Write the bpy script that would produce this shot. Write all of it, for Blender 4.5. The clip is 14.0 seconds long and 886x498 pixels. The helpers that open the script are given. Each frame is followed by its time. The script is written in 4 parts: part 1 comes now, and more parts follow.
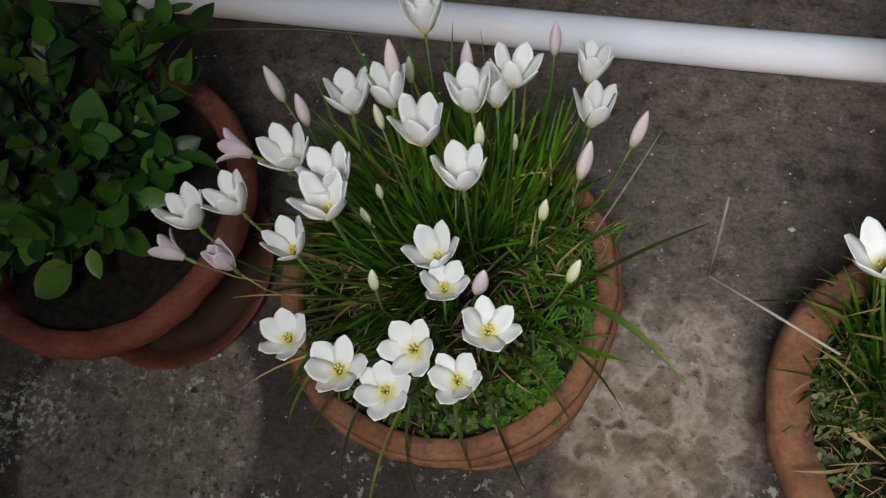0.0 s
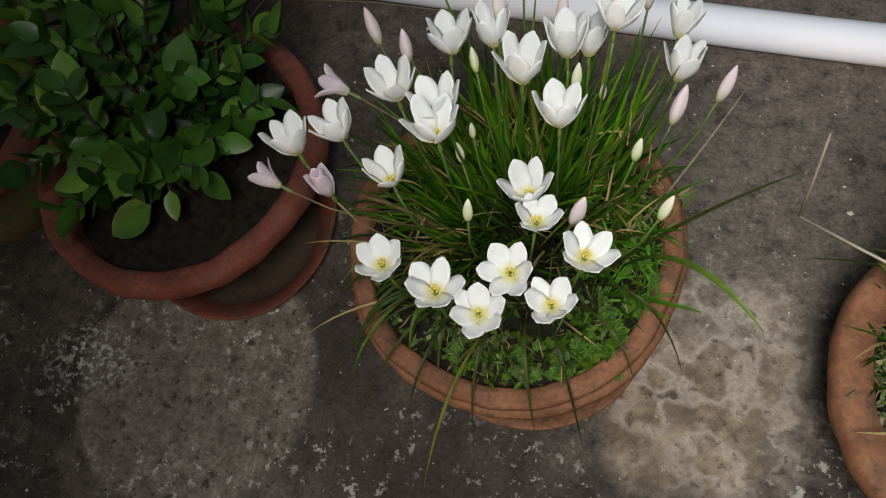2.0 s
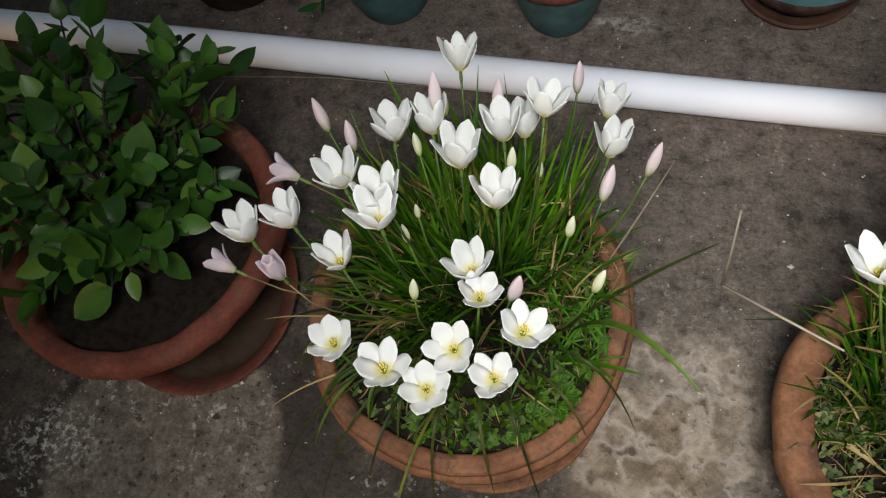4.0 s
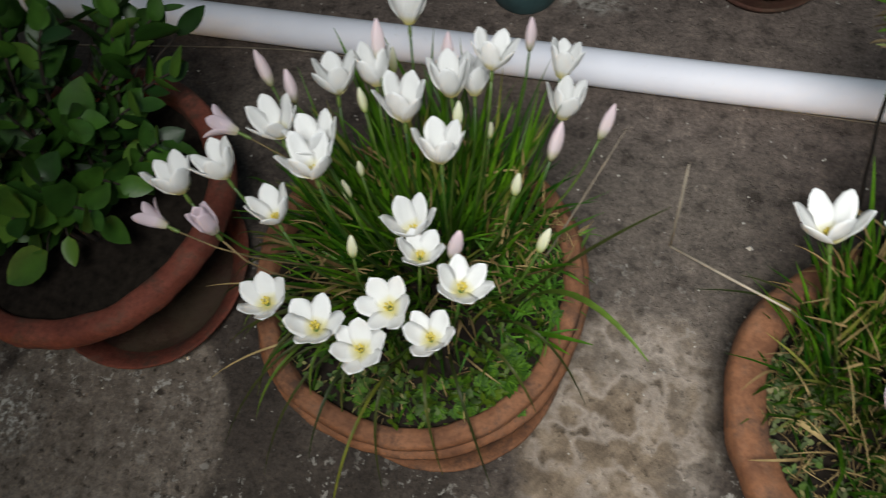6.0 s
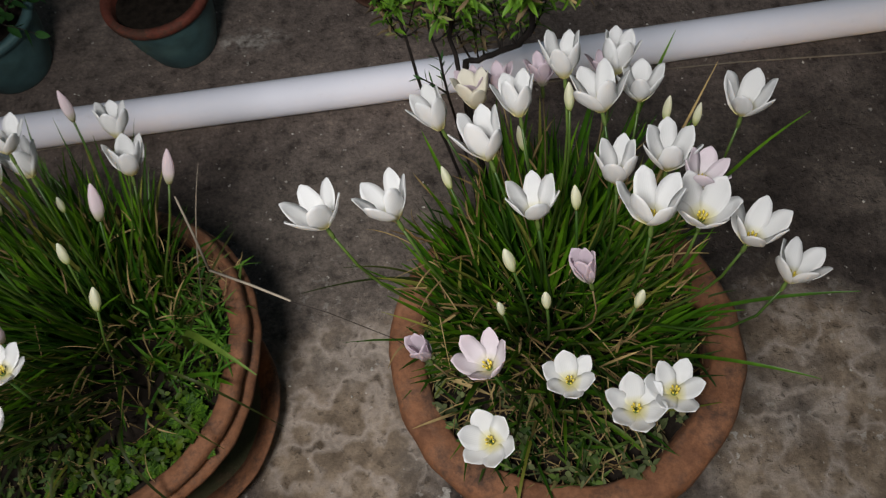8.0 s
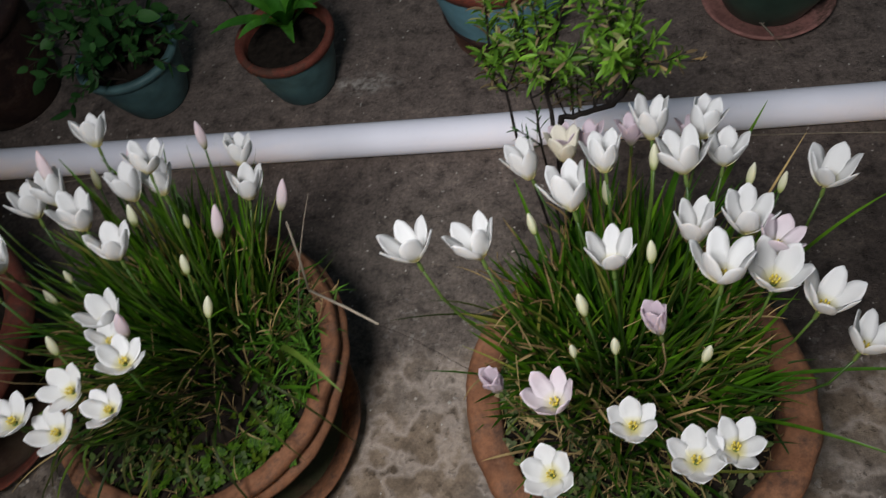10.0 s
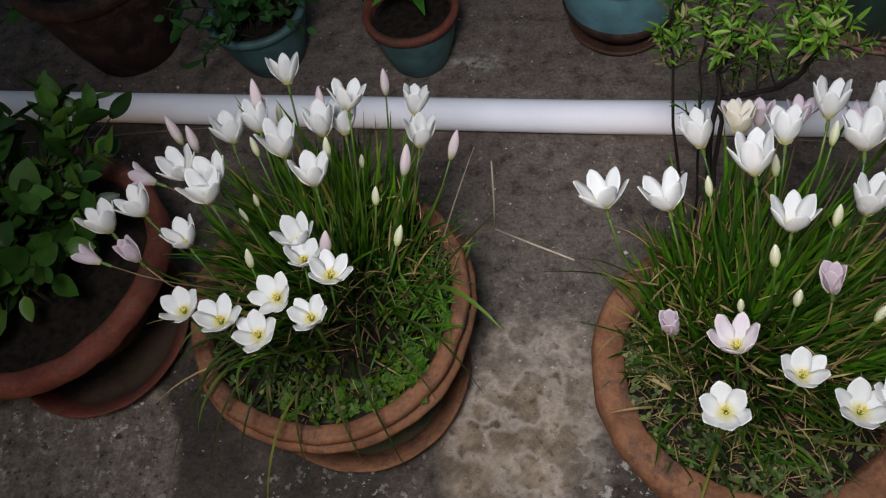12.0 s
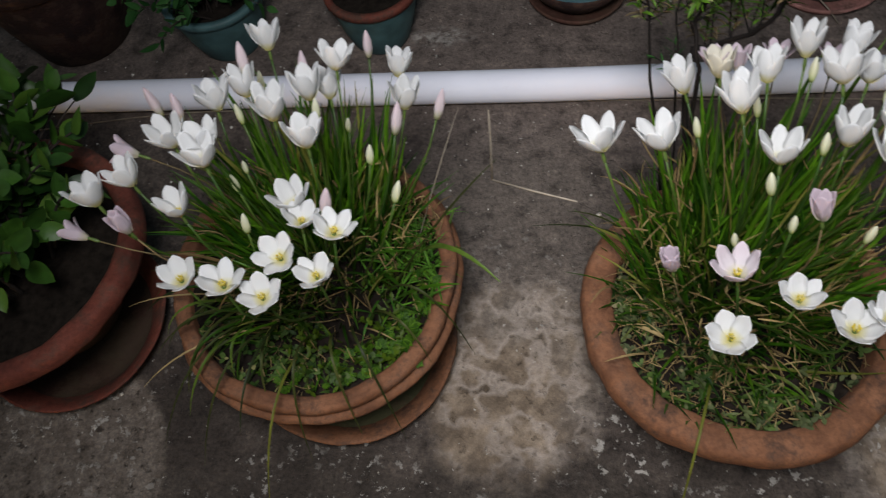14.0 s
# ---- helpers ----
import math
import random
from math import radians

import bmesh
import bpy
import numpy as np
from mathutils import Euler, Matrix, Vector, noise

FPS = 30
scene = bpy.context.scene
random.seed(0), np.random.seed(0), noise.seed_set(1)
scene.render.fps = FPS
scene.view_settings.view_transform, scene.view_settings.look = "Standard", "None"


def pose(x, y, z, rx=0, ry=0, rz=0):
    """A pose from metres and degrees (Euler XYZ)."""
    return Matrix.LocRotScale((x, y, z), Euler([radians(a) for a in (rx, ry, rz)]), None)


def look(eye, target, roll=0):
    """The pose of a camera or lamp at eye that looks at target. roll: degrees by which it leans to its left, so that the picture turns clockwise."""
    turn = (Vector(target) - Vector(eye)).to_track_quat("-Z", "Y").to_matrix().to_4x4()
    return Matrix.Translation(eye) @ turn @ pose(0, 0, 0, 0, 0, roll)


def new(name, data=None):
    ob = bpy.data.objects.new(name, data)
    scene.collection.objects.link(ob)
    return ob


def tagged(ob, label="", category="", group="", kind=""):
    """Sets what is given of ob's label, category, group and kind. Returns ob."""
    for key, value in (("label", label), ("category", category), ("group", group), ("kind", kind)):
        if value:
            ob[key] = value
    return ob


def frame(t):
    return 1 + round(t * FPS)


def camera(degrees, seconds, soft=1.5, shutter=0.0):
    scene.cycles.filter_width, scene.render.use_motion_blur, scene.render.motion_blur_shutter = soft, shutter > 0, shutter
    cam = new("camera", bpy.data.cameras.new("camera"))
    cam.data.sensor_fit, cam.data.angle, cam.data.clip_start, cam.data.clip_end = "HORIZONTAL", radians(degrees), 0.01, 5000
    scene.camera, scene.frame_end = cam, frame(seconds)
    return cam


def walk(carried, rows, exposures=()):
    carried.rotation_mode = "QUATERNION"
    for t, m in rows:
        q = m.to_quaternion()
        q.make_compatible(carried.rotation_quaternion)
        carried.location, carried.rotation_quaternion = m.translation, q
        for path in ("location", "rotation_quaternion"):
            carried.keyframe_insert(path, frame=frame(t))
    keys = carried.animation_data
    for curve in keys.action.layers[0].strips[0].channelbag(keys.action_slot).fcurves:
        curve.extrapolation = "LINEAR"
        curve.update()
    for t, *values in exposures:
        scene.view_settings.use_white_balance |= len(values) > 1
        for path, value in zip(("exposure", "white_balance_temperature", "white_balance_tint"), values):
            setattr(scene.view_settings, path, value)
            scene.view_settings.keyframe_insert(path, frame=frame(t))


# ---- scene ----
cam = camera(60.4, 14.0, 1.2, 0.65)
PATH = [
    (0, (0.1911, 0.2149, 1.0133), (-0.0449, 0.5127, 0.0883), -26.69),
    (0.5, (0.1801, 0.1993, 1.0147), (-0.0637, 0.5057, 0.0945), -25.55),
    (1, (0.1693, 0.1761, 1.0109), (-0.0802, 0.4871, 0.0939), -24.84),
    (1.5, (0.1619, 0.1549, 1.0169), (-0.0923, 0.4498, 0.0958), -26.55),
    (2, (0.1503, 0.1375, 1.0222), (-0.1082, 0.4404, 0.1049), -25.62),
    (2.5, (0.1636, 0.1255, 1.0317), (-0.1052, 0.4444, 0.1228), -25.14),
    (3, (0.1745, 0.1326, 1.0552), (-0.0836, 0.4897, 0.1575), -23.11),
    (3.2, (0.1789, 0.1580, 1.0583), (-0.0734, 0.5208, 0.1613), -23.19),
    (5.3, (0.1711, 0.1374, 1.0256), (-0.0508, 0.5208, 0.1291), -16.67),
    (5.5, (0.1788, 0.1355, 1.0191), (-0.0421, 0.5177, 0.1218), -16.47),
    (6, (0.2022, 0.1408, 1.0123), (-0.0056, 0.5193, 0.1103), -16.01),
    (6.5, (0.2599, 0.1512, 1.0026), (0.1033, 0.5357, 0.0929), -14.89),
    (7, (0.3550, 0.1714, 0.9812), (0.2713, 0.5628, 0.0648), -12.96),
    (7.5, (0.4346, 0.1639, 1.0043), (0.3966, 0.5677, 0.0902), -10.82),
    (7.7, (0.4599, 0.1538, 1.0101), (0.4192, 0.5620, 0.0981), -12.05),
    (9.8, (0.4861, 0.1282, 1.0634), (0.3175, 0.6046, 0.2005), -19.92),
    (10, (0.4820, 0.1210, 1.0565), (0.3084, 0.5926, 0.1919), -20.02),
    (10.5, (0.4496, 0.1046, 1.0669), (0.2561, 0.5639, 0.1999), -21.01),
    (11, (0.3905, 0.0690, 1.0831), (0.1967, 0.5332, 0.2189), -19.15),
    (11.5, (0.3609, 0.0514, 1.0968), (0.1669, 0.5201, 0.2350), -17.60),
    (12, (0.3379, 0.0317, 1.1030), (0.1480, 0.5047, 0.2427), -15.95),
    (12.5, (0.3682, 0.0365, 1.0887), (0.2022, 0.5096, 0.2235), -15.79),
    (13, (0.3748, 0.0303, 1.0834), (0.2408, 0.5035, 0.2127), -14.82),
    (13.5, (0.3374, 0.0002, 1.0863), (0.2138, 0.4698, 0.2122), -14.24),
    (14, (0.2872, -0.0120, 1.0929), (0.1685, 0.4640, 0.2215), -12.29),
]
walk(cam, [(t, look(eye, target, roll)) for t, eye, target, roll in PATH],
     ((0, -0.07, 6600, 7), (1, -0.11, 6650, 7), (1.5, 0.14, 6800, 6), (2, 0.22, 6800, 6), (3, 0.40, 6850, 6), (5.5, 0.28, 6650, 5), (6.5, 0.20, 6650, 6), (7.5, -0.17, 6750, 9), (10, -0.10, 6550, 11), (11, -0.14, 6500, 11), (11.5, -0.17, 6550, 11), (12, -0.05, 6450, 11), (13, -0.07, 6500, 11), (14, -0.06, 6500, 11)))

# ---- light: dusk sky, and the torch of the hand that films ----
world = bpy.data.worlds.new("dusk")
scene.world = world
world.use_nodes = True
wn, wl = world.node_tree.nodes, world.node_tree.links
sky = wn.new("ShaderNodeTexSky")
sky.sky_type, sky.sun_disc = "NISHITA", False
sky.sun_elevation, sky.sun_rotation = radians(4), radians(200)
wn["Background"].inputs["Strength"].default_value = 0.10
wl.new(sky.outputs["Color"], wn["Background"].inputs["Color"])

torch = bpy.data.lights.new("torch", "AREA")
torch.shape, torch.size, torch.energy = "DISK", 0.32, 7.6
torch.color = (0.98, 0.985, 0.985)
torch.spread = radians(102)
torch_ob = new("torch", torch)
torch_ob.matrix_world = look((0.230, -0.02, 1.45), (0.43, 0.57, 0.15))


# ---- materials ----
def nodes_of(name, rough=0.6, spec=0.4):
    m = bpy.data.materials.new(name)
    m.use_nodes = True
    n, l = m.node_tree.nodes, m.node_tree.links
    b = n["Principled BSDF"]
    b.inputs["Roughness"].default_value = rough
    b.inputs["Specular IOR Level"].default_value = spec
    return m, n, l, b


def noise_node(n, l, scale, detail=4.0, rough=0.55, coord="Object", vec=None):
    t = n.new("ShaderNodeTexNoise")
    t.inputs["Scale"].default_value, t.inputs["Detail"].default_value, t.inputs["Roughness"].default_value = scale, detail, rough
    if vec is None:
        c = n.new("ShaderNodeTexCoord")
        vec = c.outputs[coord]
    l.new(vec, t.inputs["Vector"])
    return t.outputs["Fac"]


def ramp(n, l, fac, stops):
    r = n.new("ShaderNodeValToRGB")
    e = r.color_ramp.elements
    while len(e) < len(stops):
        e.new(0.5)
    for el, (p, c) in zip(e, stops):
        el.position, el.color = p, (*c, 1) if len(c) == 3 else c
    l.new(fac, r.inputs["Fac"])
    return r.outputs["Color"]


def mixc(n, l, fac, a, b, mode="MIX"):
    m = n.new("ShaderNodeMix")
    m.data_type, m.blend_type = "RGBA", mode
    for s, v in ((m.inputs[0], fac), (m.inputs[6], a), (m.inputs[7], b)):
        if isinstance(v, bpy.types.NodeSocket):
            l.new(v, s)
        else:
            s.default_value = v if isinstance(v, (int, float)) else (*v, 1)
    return m.outputs[2]


def calc(n, l, op, a, b=0.0, clamp=False):
    m = n.new("ShaderNodeMath")
    m.operation, m.use_clamp = op, clamp
    for s, v in ((m.inputs[0], a), (m.inputs[1], b)):
        if isinstance(v, bpy.types.NodeSocket):
            l.new(v, s)
        else:
            s.default_value = v
    return m.outputs[0]


def bump(n, l, b, height, strength, dist):
    k = n.new("ShaderNodeBump")
    k.inputs["Strength"].default_value, k.inputs["Distance"].default_value = strength, dist
    l.new(height, k.inputs["Height"])
    l.new(k.outputs["Normal"], b.inputs["Normal"])


def blot(n, l, x, y, rx, ry, edge, wobble):
    """A round mark on the floor: 1 inside, 0 outside, its edge broken by noise."""
    c = n.new("ShaderNodeTexCoord")
    s = n.new("ShaderNodeSeparateXYZ")
    l.new(c.outputs["Object"], s.inputs[0])
    dx = calc(n, l, "DIVIDE", calc(n, l, "SUBTRACT", s.outputs["X"], x), rx)
    dy = calc(n, l, "DIVIDE", calc(n, l, "SUBTRACT", s.outputs["Y"], y), ry)
    d = calc(n, l, "SQRT", calc(n, l, "ADD", calc(n, l, "MULTIPLY", dx, dx), calc(n, l, "MULTIPLY", dy, dy)))
    w = calc(n, l, "MULTIPLY", calc(n, l, "SUBTRACT", noise_node(n, l, 14, 5), 0.5), wobble)
    d = calc(n, l, "ADD", d, w)
    return calc(n, l, "DIVIDE", calc(n, l, "SUBTRACT", 1.0 + edge / 2, d), edge, True)


def concrete():
    m, n, l, b = nodes_of("weathered concrete", 0.9, 0.15)
    base = ramp(n, l, noise_node(n, l, 4.5, 9, 0.68), [(0.30, (0.030, 0.024, 0.022)), (0.48, (0.060, 0.048, 0.043)), (0.60, (0.102, 0.083, 0.073)), (0.74, (0.165, 0.137, 0.118))])
    mid = ramp(n, l, noise_node(n, l, 32, 7, 0.68), [(0.34, (0.42, 0.41, 0.40)), (0.46, (0.85, 0.84, 0.83)), (0.60, (1.1, 1.08, 1.05)), (0.72, (1.6, 1.55, 1.48))])
    fine = ramp(n, l, noise_node(n, l, 150, 5, 0.8), [(0.32, (0.55, 0.55, 0.55)), (0.5, (1, 1, 1)), (0.70, (1.5, 1.47, 1.4))])
    # small dark pits between worn grains
    pit = ramp(n, l, noise_node(n, l, 68, 4, 0.6), [(0.33, (0.30, 0.29, 0.28)), (0.41, (1, 1, 1))])
    base = mixc(n, l, 1.0, mixc(n, l, 1.0, base, mid, "MULTIPLY"), fine, "MULTIPLY")
    # darker stretches: mossy along the front, and one ahead of pot A
    moss = blot(n, l, 0.30, 0.02, 0.75, 0.21, 0.5, 0.9)
    base = mixc(n, l, calc(n, l, "MULTIPLY", moss, 0.48), base, mixc(n, l, 1.0, (0.030, 0.026, 0.021), fine, "MULTIPLY"))
    deep = blot(n, l, -0.13, 0.22, 0.20, 0.20, 0.4, 0.7)
    base = mixc(n, l, calc(n, l, "MULTIPLY", deep, 0.38), base, mixc(n, l, 1.0, (0.038, 0.031, 0.026), fine, "MULTIPLY"))
    # pale scoured patch between the two lily pots, netted with lime
    vein = calc(n, l, "ABSOLUTE", calc(n, l, "SUBTRACT", noise_node(n, l, 17, 3, 0.5), 0.5))
    lace = ramp(n, l, vein, [(0.0, (1, 1, 1)), (0.03, (0.6, 0.6, 0.6)), (0.075, (0, 0, 0))])
    tan = ramp(n, l, noise_node(n, l, 19, 8, 0.68), [(0.34, (0.085, 0.063, 0.046)), (0.5, (0.178, 0.134, 0.098)), (0.66, (0.30, 0.234, 0.178))])
    grey = ramp(n, l, noise_node(n, l, 29, 8, 0.68), [(0.34, (0.080, 0.065, 0.055)), (0.5, (0.155, 0.128, 0.108)), (0.64, (0.28, 0.237, 0.206))])
    pale = mixc(n, l, ramp(n, l, noise_node(n, l, 5, 4), [(0.46, (0, 0, 0)), (0.62, (1, 1, 1))]), tan, grey)
    pale = mixc(n, l, calc(n, l, "MULTIPLY", lace, calc(n, l, "MULTIPLY", noise_node(n, l, 6, 3), 1.3)), pale, (0.38, 0.32, 0.28))
    pale = mixc(n, l, 1.0, mixc(n, l, 0.45, pale, pit, "MULTIPLY"), mixc(n, l, 0.5, (1, 1, 1), fine), "MULTIPLY")
    scuff = blot(n, l, 0.252, 0.372, 0.128, 0.150, 0.34, 0.75)
    # halo behind the patch: paler tone that carries some missing light in its colour
    lit_halo = blot(n, l, 0.25, 0.62, 0.18, 0.27, 0.8, 0.9)
    base = mixc(n, l, calc(n, l, "MULTIPLY", lit_halo, 0.7), base, mixc(n, l, 1.0, mixc(n, l, 1.0, (0.138, 0.116, 0.103), mid, "MULTIPLY"), fine, "MULTIPLY"))
    base = mixc(n, l, calc(n, l, "MULTIPLY", scuff, 0.92), base, pale)
    # rounds left by pots that stood here
    worn = ramp(n, l, noise_node(n, l, 40, 7, 0.7), [(0.32, (0.085, 0.068, 0.056)), (0.44, (0.155, 0.126, 0.105)), (0.56, (0.220, 0.181, 0.153)), (0.70, (0.33, 0.28, 0.242))])
    worn = mixc(n, l, 1.0, mixc(n, l, 1.0, worn, pit, "MULTIPLY"), fine, "MULTIPLY")
    old = blot(n, l, -0.440, 0.20, 0.184, 0.19, 0.07, 0.12)
    base = mixc(n, l, calc(n, l, "MULTIPLY", old, 0.62), base, worn)
    old3 = blot(n, l, -0.30, 0.02, 0.20, 0.10, 0.6, 0.9)
    base = mixc(n, l, calc(n, l, "MULTIPLY", old3, 0.35), base, worn)
    old2 = blot(n, l, 0.86, 0.30, 0.16, 0.2, 0.3, 0.7)
    base = mixc(n, l, calc(n, l, "MULTIPLY", old2, 0.8), base, pale)
    # floor past the pipe brightened in its colour, for light that falls off there
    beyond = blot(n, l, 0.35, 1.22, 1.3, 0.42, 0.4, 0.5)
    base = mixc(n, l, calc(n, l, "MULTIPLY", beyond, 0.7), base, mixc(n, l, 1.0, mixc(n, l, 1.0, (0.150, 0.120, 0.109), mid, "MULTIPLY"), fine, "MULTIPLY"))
    lime = calc(n, l, "MULTIPLY", blot(n, l, -0.615, 0.185, 0.065, 0.045, 0.9, 1.6), ramp(n, l, noise_node(n, l, 95, 6, 0.7), [(0.50, (0, 0, 0)), (0.60, (1, 1, 1))]))
    base = mixc(n, l, lime, base, (0.46, 0.44, 0.41))
    smear = calc(n, l, "MULTIPLY", blot(n, l, 0.105, 1.055, 0.060, 0.020, 0.9, 1.5), ramp(n, l, noise_node(n, l, 60, 6, 0.7), [(0.44, (0, 0, 0)), (0.62, (1, 1, 1))]))
    base = mixc(n, l, calc(n, l, "MULTIPLY", smear, 0.7), base, (0.40, 0.37, 0.34))
    flake = ramp(n, l, noise_node(n, l, 54, 6, 0.7), [(0.575, (0, 0, 0)), (0.60, (1, 1, 1))])
    spread = ramp(n, l, noise_node(n, l, 5.5, 4, 0.6), [(0.46, (0, 0, 0)), (0.58, (1, 1, 1))])
    spread = calc(n, l, "MULTIPLY", spread, blot(n, l, 0.1, -0.1, 1.3, 0.62, 0.4, 0.5))
    spread = calc(n, l, "MULTIPLY", spread, calc(n, l, "SUBTRACT", 1.0, scuff))
    base = mixc(n, l, calc(n, l, "MULTIPLY", calc(n, l, "MULTIPLY", flake, spread), 0.8), base, (0.40, 0.375, 0.345))
    speck = ramp(n, l, noise_node(n, l, 85, 4, 0.6), [(0.675, (0, 0, 0)), (0.695, (1, 1, 1))])
    base = mixc(n, l, calc(n, l, "MULTIPLY", speck, 0.8), base, (0.36, 0.33, 0.30))
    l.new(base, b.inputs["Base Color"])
    h = calc(n, l, "ADD", noise_node(n, l, 120, 6, 0.7), calc(n, l, "MULTIPLY", noise_node(n, l, 14, 5), 2.0))
    h = calc(n, l, "ADD", h, calc(n, l, "MULTIPLY", pit, 0.8))
    bump(n, l, b, h, 0.8, 0.004)
    return m


def clay(name, dark, mid, light, moss=0.0, stained=0.8):
    m, n, l, b = nodes_of(name, 0.82, 0.25)
    col = ramp(n, l, noise_node(n, l, 16, 7, 0.6), [(0.28, dark), (0.5, mid), (0.74, light)])
    grit = ramp(n, l, noise_node(n, l, 150, 4, 0.7), [(0.3, (0.72, 0.72, 0.72)), (0.6, (1.12, 1.12, 1.12))])
    col = mixc(n, l, 1.0, col, grit, "MULTIPLY")
    stain = ramp(n, l, noise_node(n, l, 15, 8, 0.75), [(0.50, (0, 0, 0)), (0.62, (1, 1, 1))])
    dust = ramp(n, l, noise_node(n, l, 30, 7, 0.7), [(0.52, (0, 0, 0)), (0.75, (1, 1, 1))])
    col = mixc(n, l, calc(n, l, "MULTIPLY", dust, 0.28), col, (0.26, 0.16, 0.11))
    col = mixc(n, l, calc(n, l, "MULTIPLY", stain, stained), col, (0.038, 0.022, 0.016))
    if moss:
        green = ramp(n, l, noise_node(n, l, 22, 6, 0.6), [(0.42 - 0.2 * moss, (0, 0, 0)), (0.62 - 0.1 * moss, (1, 1, 1))])
        col = mixc(n, l, calc(n, l, "MULTIPLY", green, moss), col, (0.070, 0.078, 0.036))
    l.new(col, b.inputs["Base Color"])
    h = calc(n, l, "ADD", noise_node(n, l, 60, 5, 0.65), calc(n, l, "MULTIPLY", noise_node(n, l, 220, 3), 0.35))
    bump(n, l, b, h, 0.35, 0.004)
    return m


def leafy(name, dark, light, rough=0.42, through_=0.25, tip=None):
    """Leaf green: varies from leaf to leaf, and along it."""
    m, n, l, b = nodes_of(name, rough, 0.35 if rough < 0.5 else 0.15)
    o = n.new("ShaderNodeObjectInfo")
    g = n.new("ShaderNodeNewGeometry")
    r = calc(n, l, "FRACT", calc(n, l, "ADD", o.outputs["Random"], g.outputs["Random Per Island"]))
    col = mixc(n, l, r, dark, light)
    vein = ramp(n, l, noise_node(n, l, 45, 4, 0.6), [(0.3, (0.65, 0.65, 0.65)), (0.7, (1.25, 1.25, 1.2))])
    col = mixc(n, l, 1.0, col, vein, "MULTIPLY")
    if tip:
        few = calc(n, l, "GREATER_THAN", r, 0.9)
        col = mixc(n, l, calc(n, l, "MULTIPLY", few, 0.75), col, tip)
    l.new(col, b.inputs["Base Color"])
    t = n.new("ShaderNodeBsdfTranslucent")
    l.new(col, t.inputs["Color"])
    mix = n.new("ShaderNodeMixShader")
    mix.inputs[0].default_value = through_
    l.new(b.outputs[0], mix.inputs[1])
    l.new(t.outputs[0], mix.inputs[2])
    l.new(mix.outputs[0], n["Material Output"].inputs["Surface"])
    bump(n, l, b, noise_node(n, l, 90, 3), 0.2, 0.002)
    return m


def petal(name, base, tipc, heart):
    m, n, l, b = nodes_of(name, 0.55, 0.25)
    u = n.new("ShaderNodeUVMap")
    s = n.new("ShaderNodeSeparateXYZ")
    l.new(u.outputs[0], s.inputs[0])
    w = n.new("ShaderNodeTexWave")
    w.inputs["Scale"].default_value, w.inputs["Distortion"].default_value = 4.0, 1.5
    w.bands_direction = "X"
    l.new(u.outputs[0], w.inputs["Vector"])
    col = mixc(n, l, s.outputs["Y"], base, tipc)
    col = mixc(n, l, calc(n, l, "MULTIPLY", w.outputs["Fac"], 0.07), col, (0.62, 0.60, 0.62))
    low = ramp(n, l, s.outputs["Y"], [(0.06, (1, 1, 1)), (0.34, (0, 0, 0))])
    col = mixc(n, l, calc(n, l, "MULTIPLY", low, 0.8), col, heart)
    l.new(col, b.inputs["Base Color"])
    t = n.new("ShaderNodeBsdfTranslucent")
    l.new(col, t.inputs["Color"])
    mix = n.new("ShaderNodeMixShader")
    mix.inputs[0].default_value = 0.55
    l.new(b.outputs[0], mix.inputs[1])
    l.new(t.outputs[0], mix.inputs[2])
    l.new(mix.outputs[0], n["Material Output"].inputs["Surface"])
    bump(n, l, b, w.outputs["Fac"], 0.10, 0.0006)
    return m


def plain(name, col, rough=0.6, var=0.25, scale=40, spec=0.35):
    m, n, l, b = nodes_of(name, rough, spec)
    lo, hi = [c * (1 - var) for c in col], [min(1, c * (1 + var)) for c in col]
    l.new(ramp(n, l, noise_node(n, l, scale, 5, 0.6), [(0.3, lo), (0.7, hi)]), b.inputs["Base Color"])
    bump(n, l, b, noise_node(n, l, scale * 3, 4), 0.2, 0.002)
    return m


def pvc():
    m, n, l, b = nodes_of("white pipe plastic", 0.65, 0.3)
    col = ramp(n, l, noise_node(n, l, 5, 6, 0.6), [(0.3, (0.68, 0.68, 0.77)), (0.65, (0.75, 0.75, 0.84))])
    dirt = ramp(n, l, noise_node(n, l, 40, 6, 0.7), [(0.62, (0, 0, 0)), (0.78, (1, 1, 1))])
    col = mixc(n, l, calc(n, l, "MULTIPLY", dirt, 0.25), col, (0.35, 0.32, 0.28))
    l.new(col, b.inputs["Base Color"])
    bump(n, l, b, noise_node(n, l, 90, 3), 0.08, 0.001)
    return m


CONCRETE = concrete()
CLAY = clay("terracotta", (0.072, 0.030, 0.016), (0.150, 0.064, 0.032), (0.215, 0.100, 0.055), 0.0, 0.85)
CLAY_RED = clay("red terracotta", (0.055, 0.014, 0.010), (0.112, 0.029, 0.019), (0.165, 0.049, 0.033))
CLAY_MOSS = clay("mossy terracotta", (0.09, 0.050, 0.03), (0.17, 0.10, 0.06), (0.24, 0.15, 0.10), 0.8)
CLAY_TRAY = clay("dull red clay", (0.034, 0.014, 0.010), (0.070, 0.029, 0.021), (0.105, 0.048, 0.036), 0.1)
# darkened red clay: shade below the rim and inside the saucer, as colour
CLAY_SHADE = clay("shade-dark terracotta", (0.020, 0.009, 0.007), (0.036, 0.016, 0.011), (0.055, 0.027, 0.019), 0.15)
SOIL = plain("dark potting soil", (0.012, 0.009, 0.007), 0.95, 0.6, 90, 0.1)
PVC = pvc()
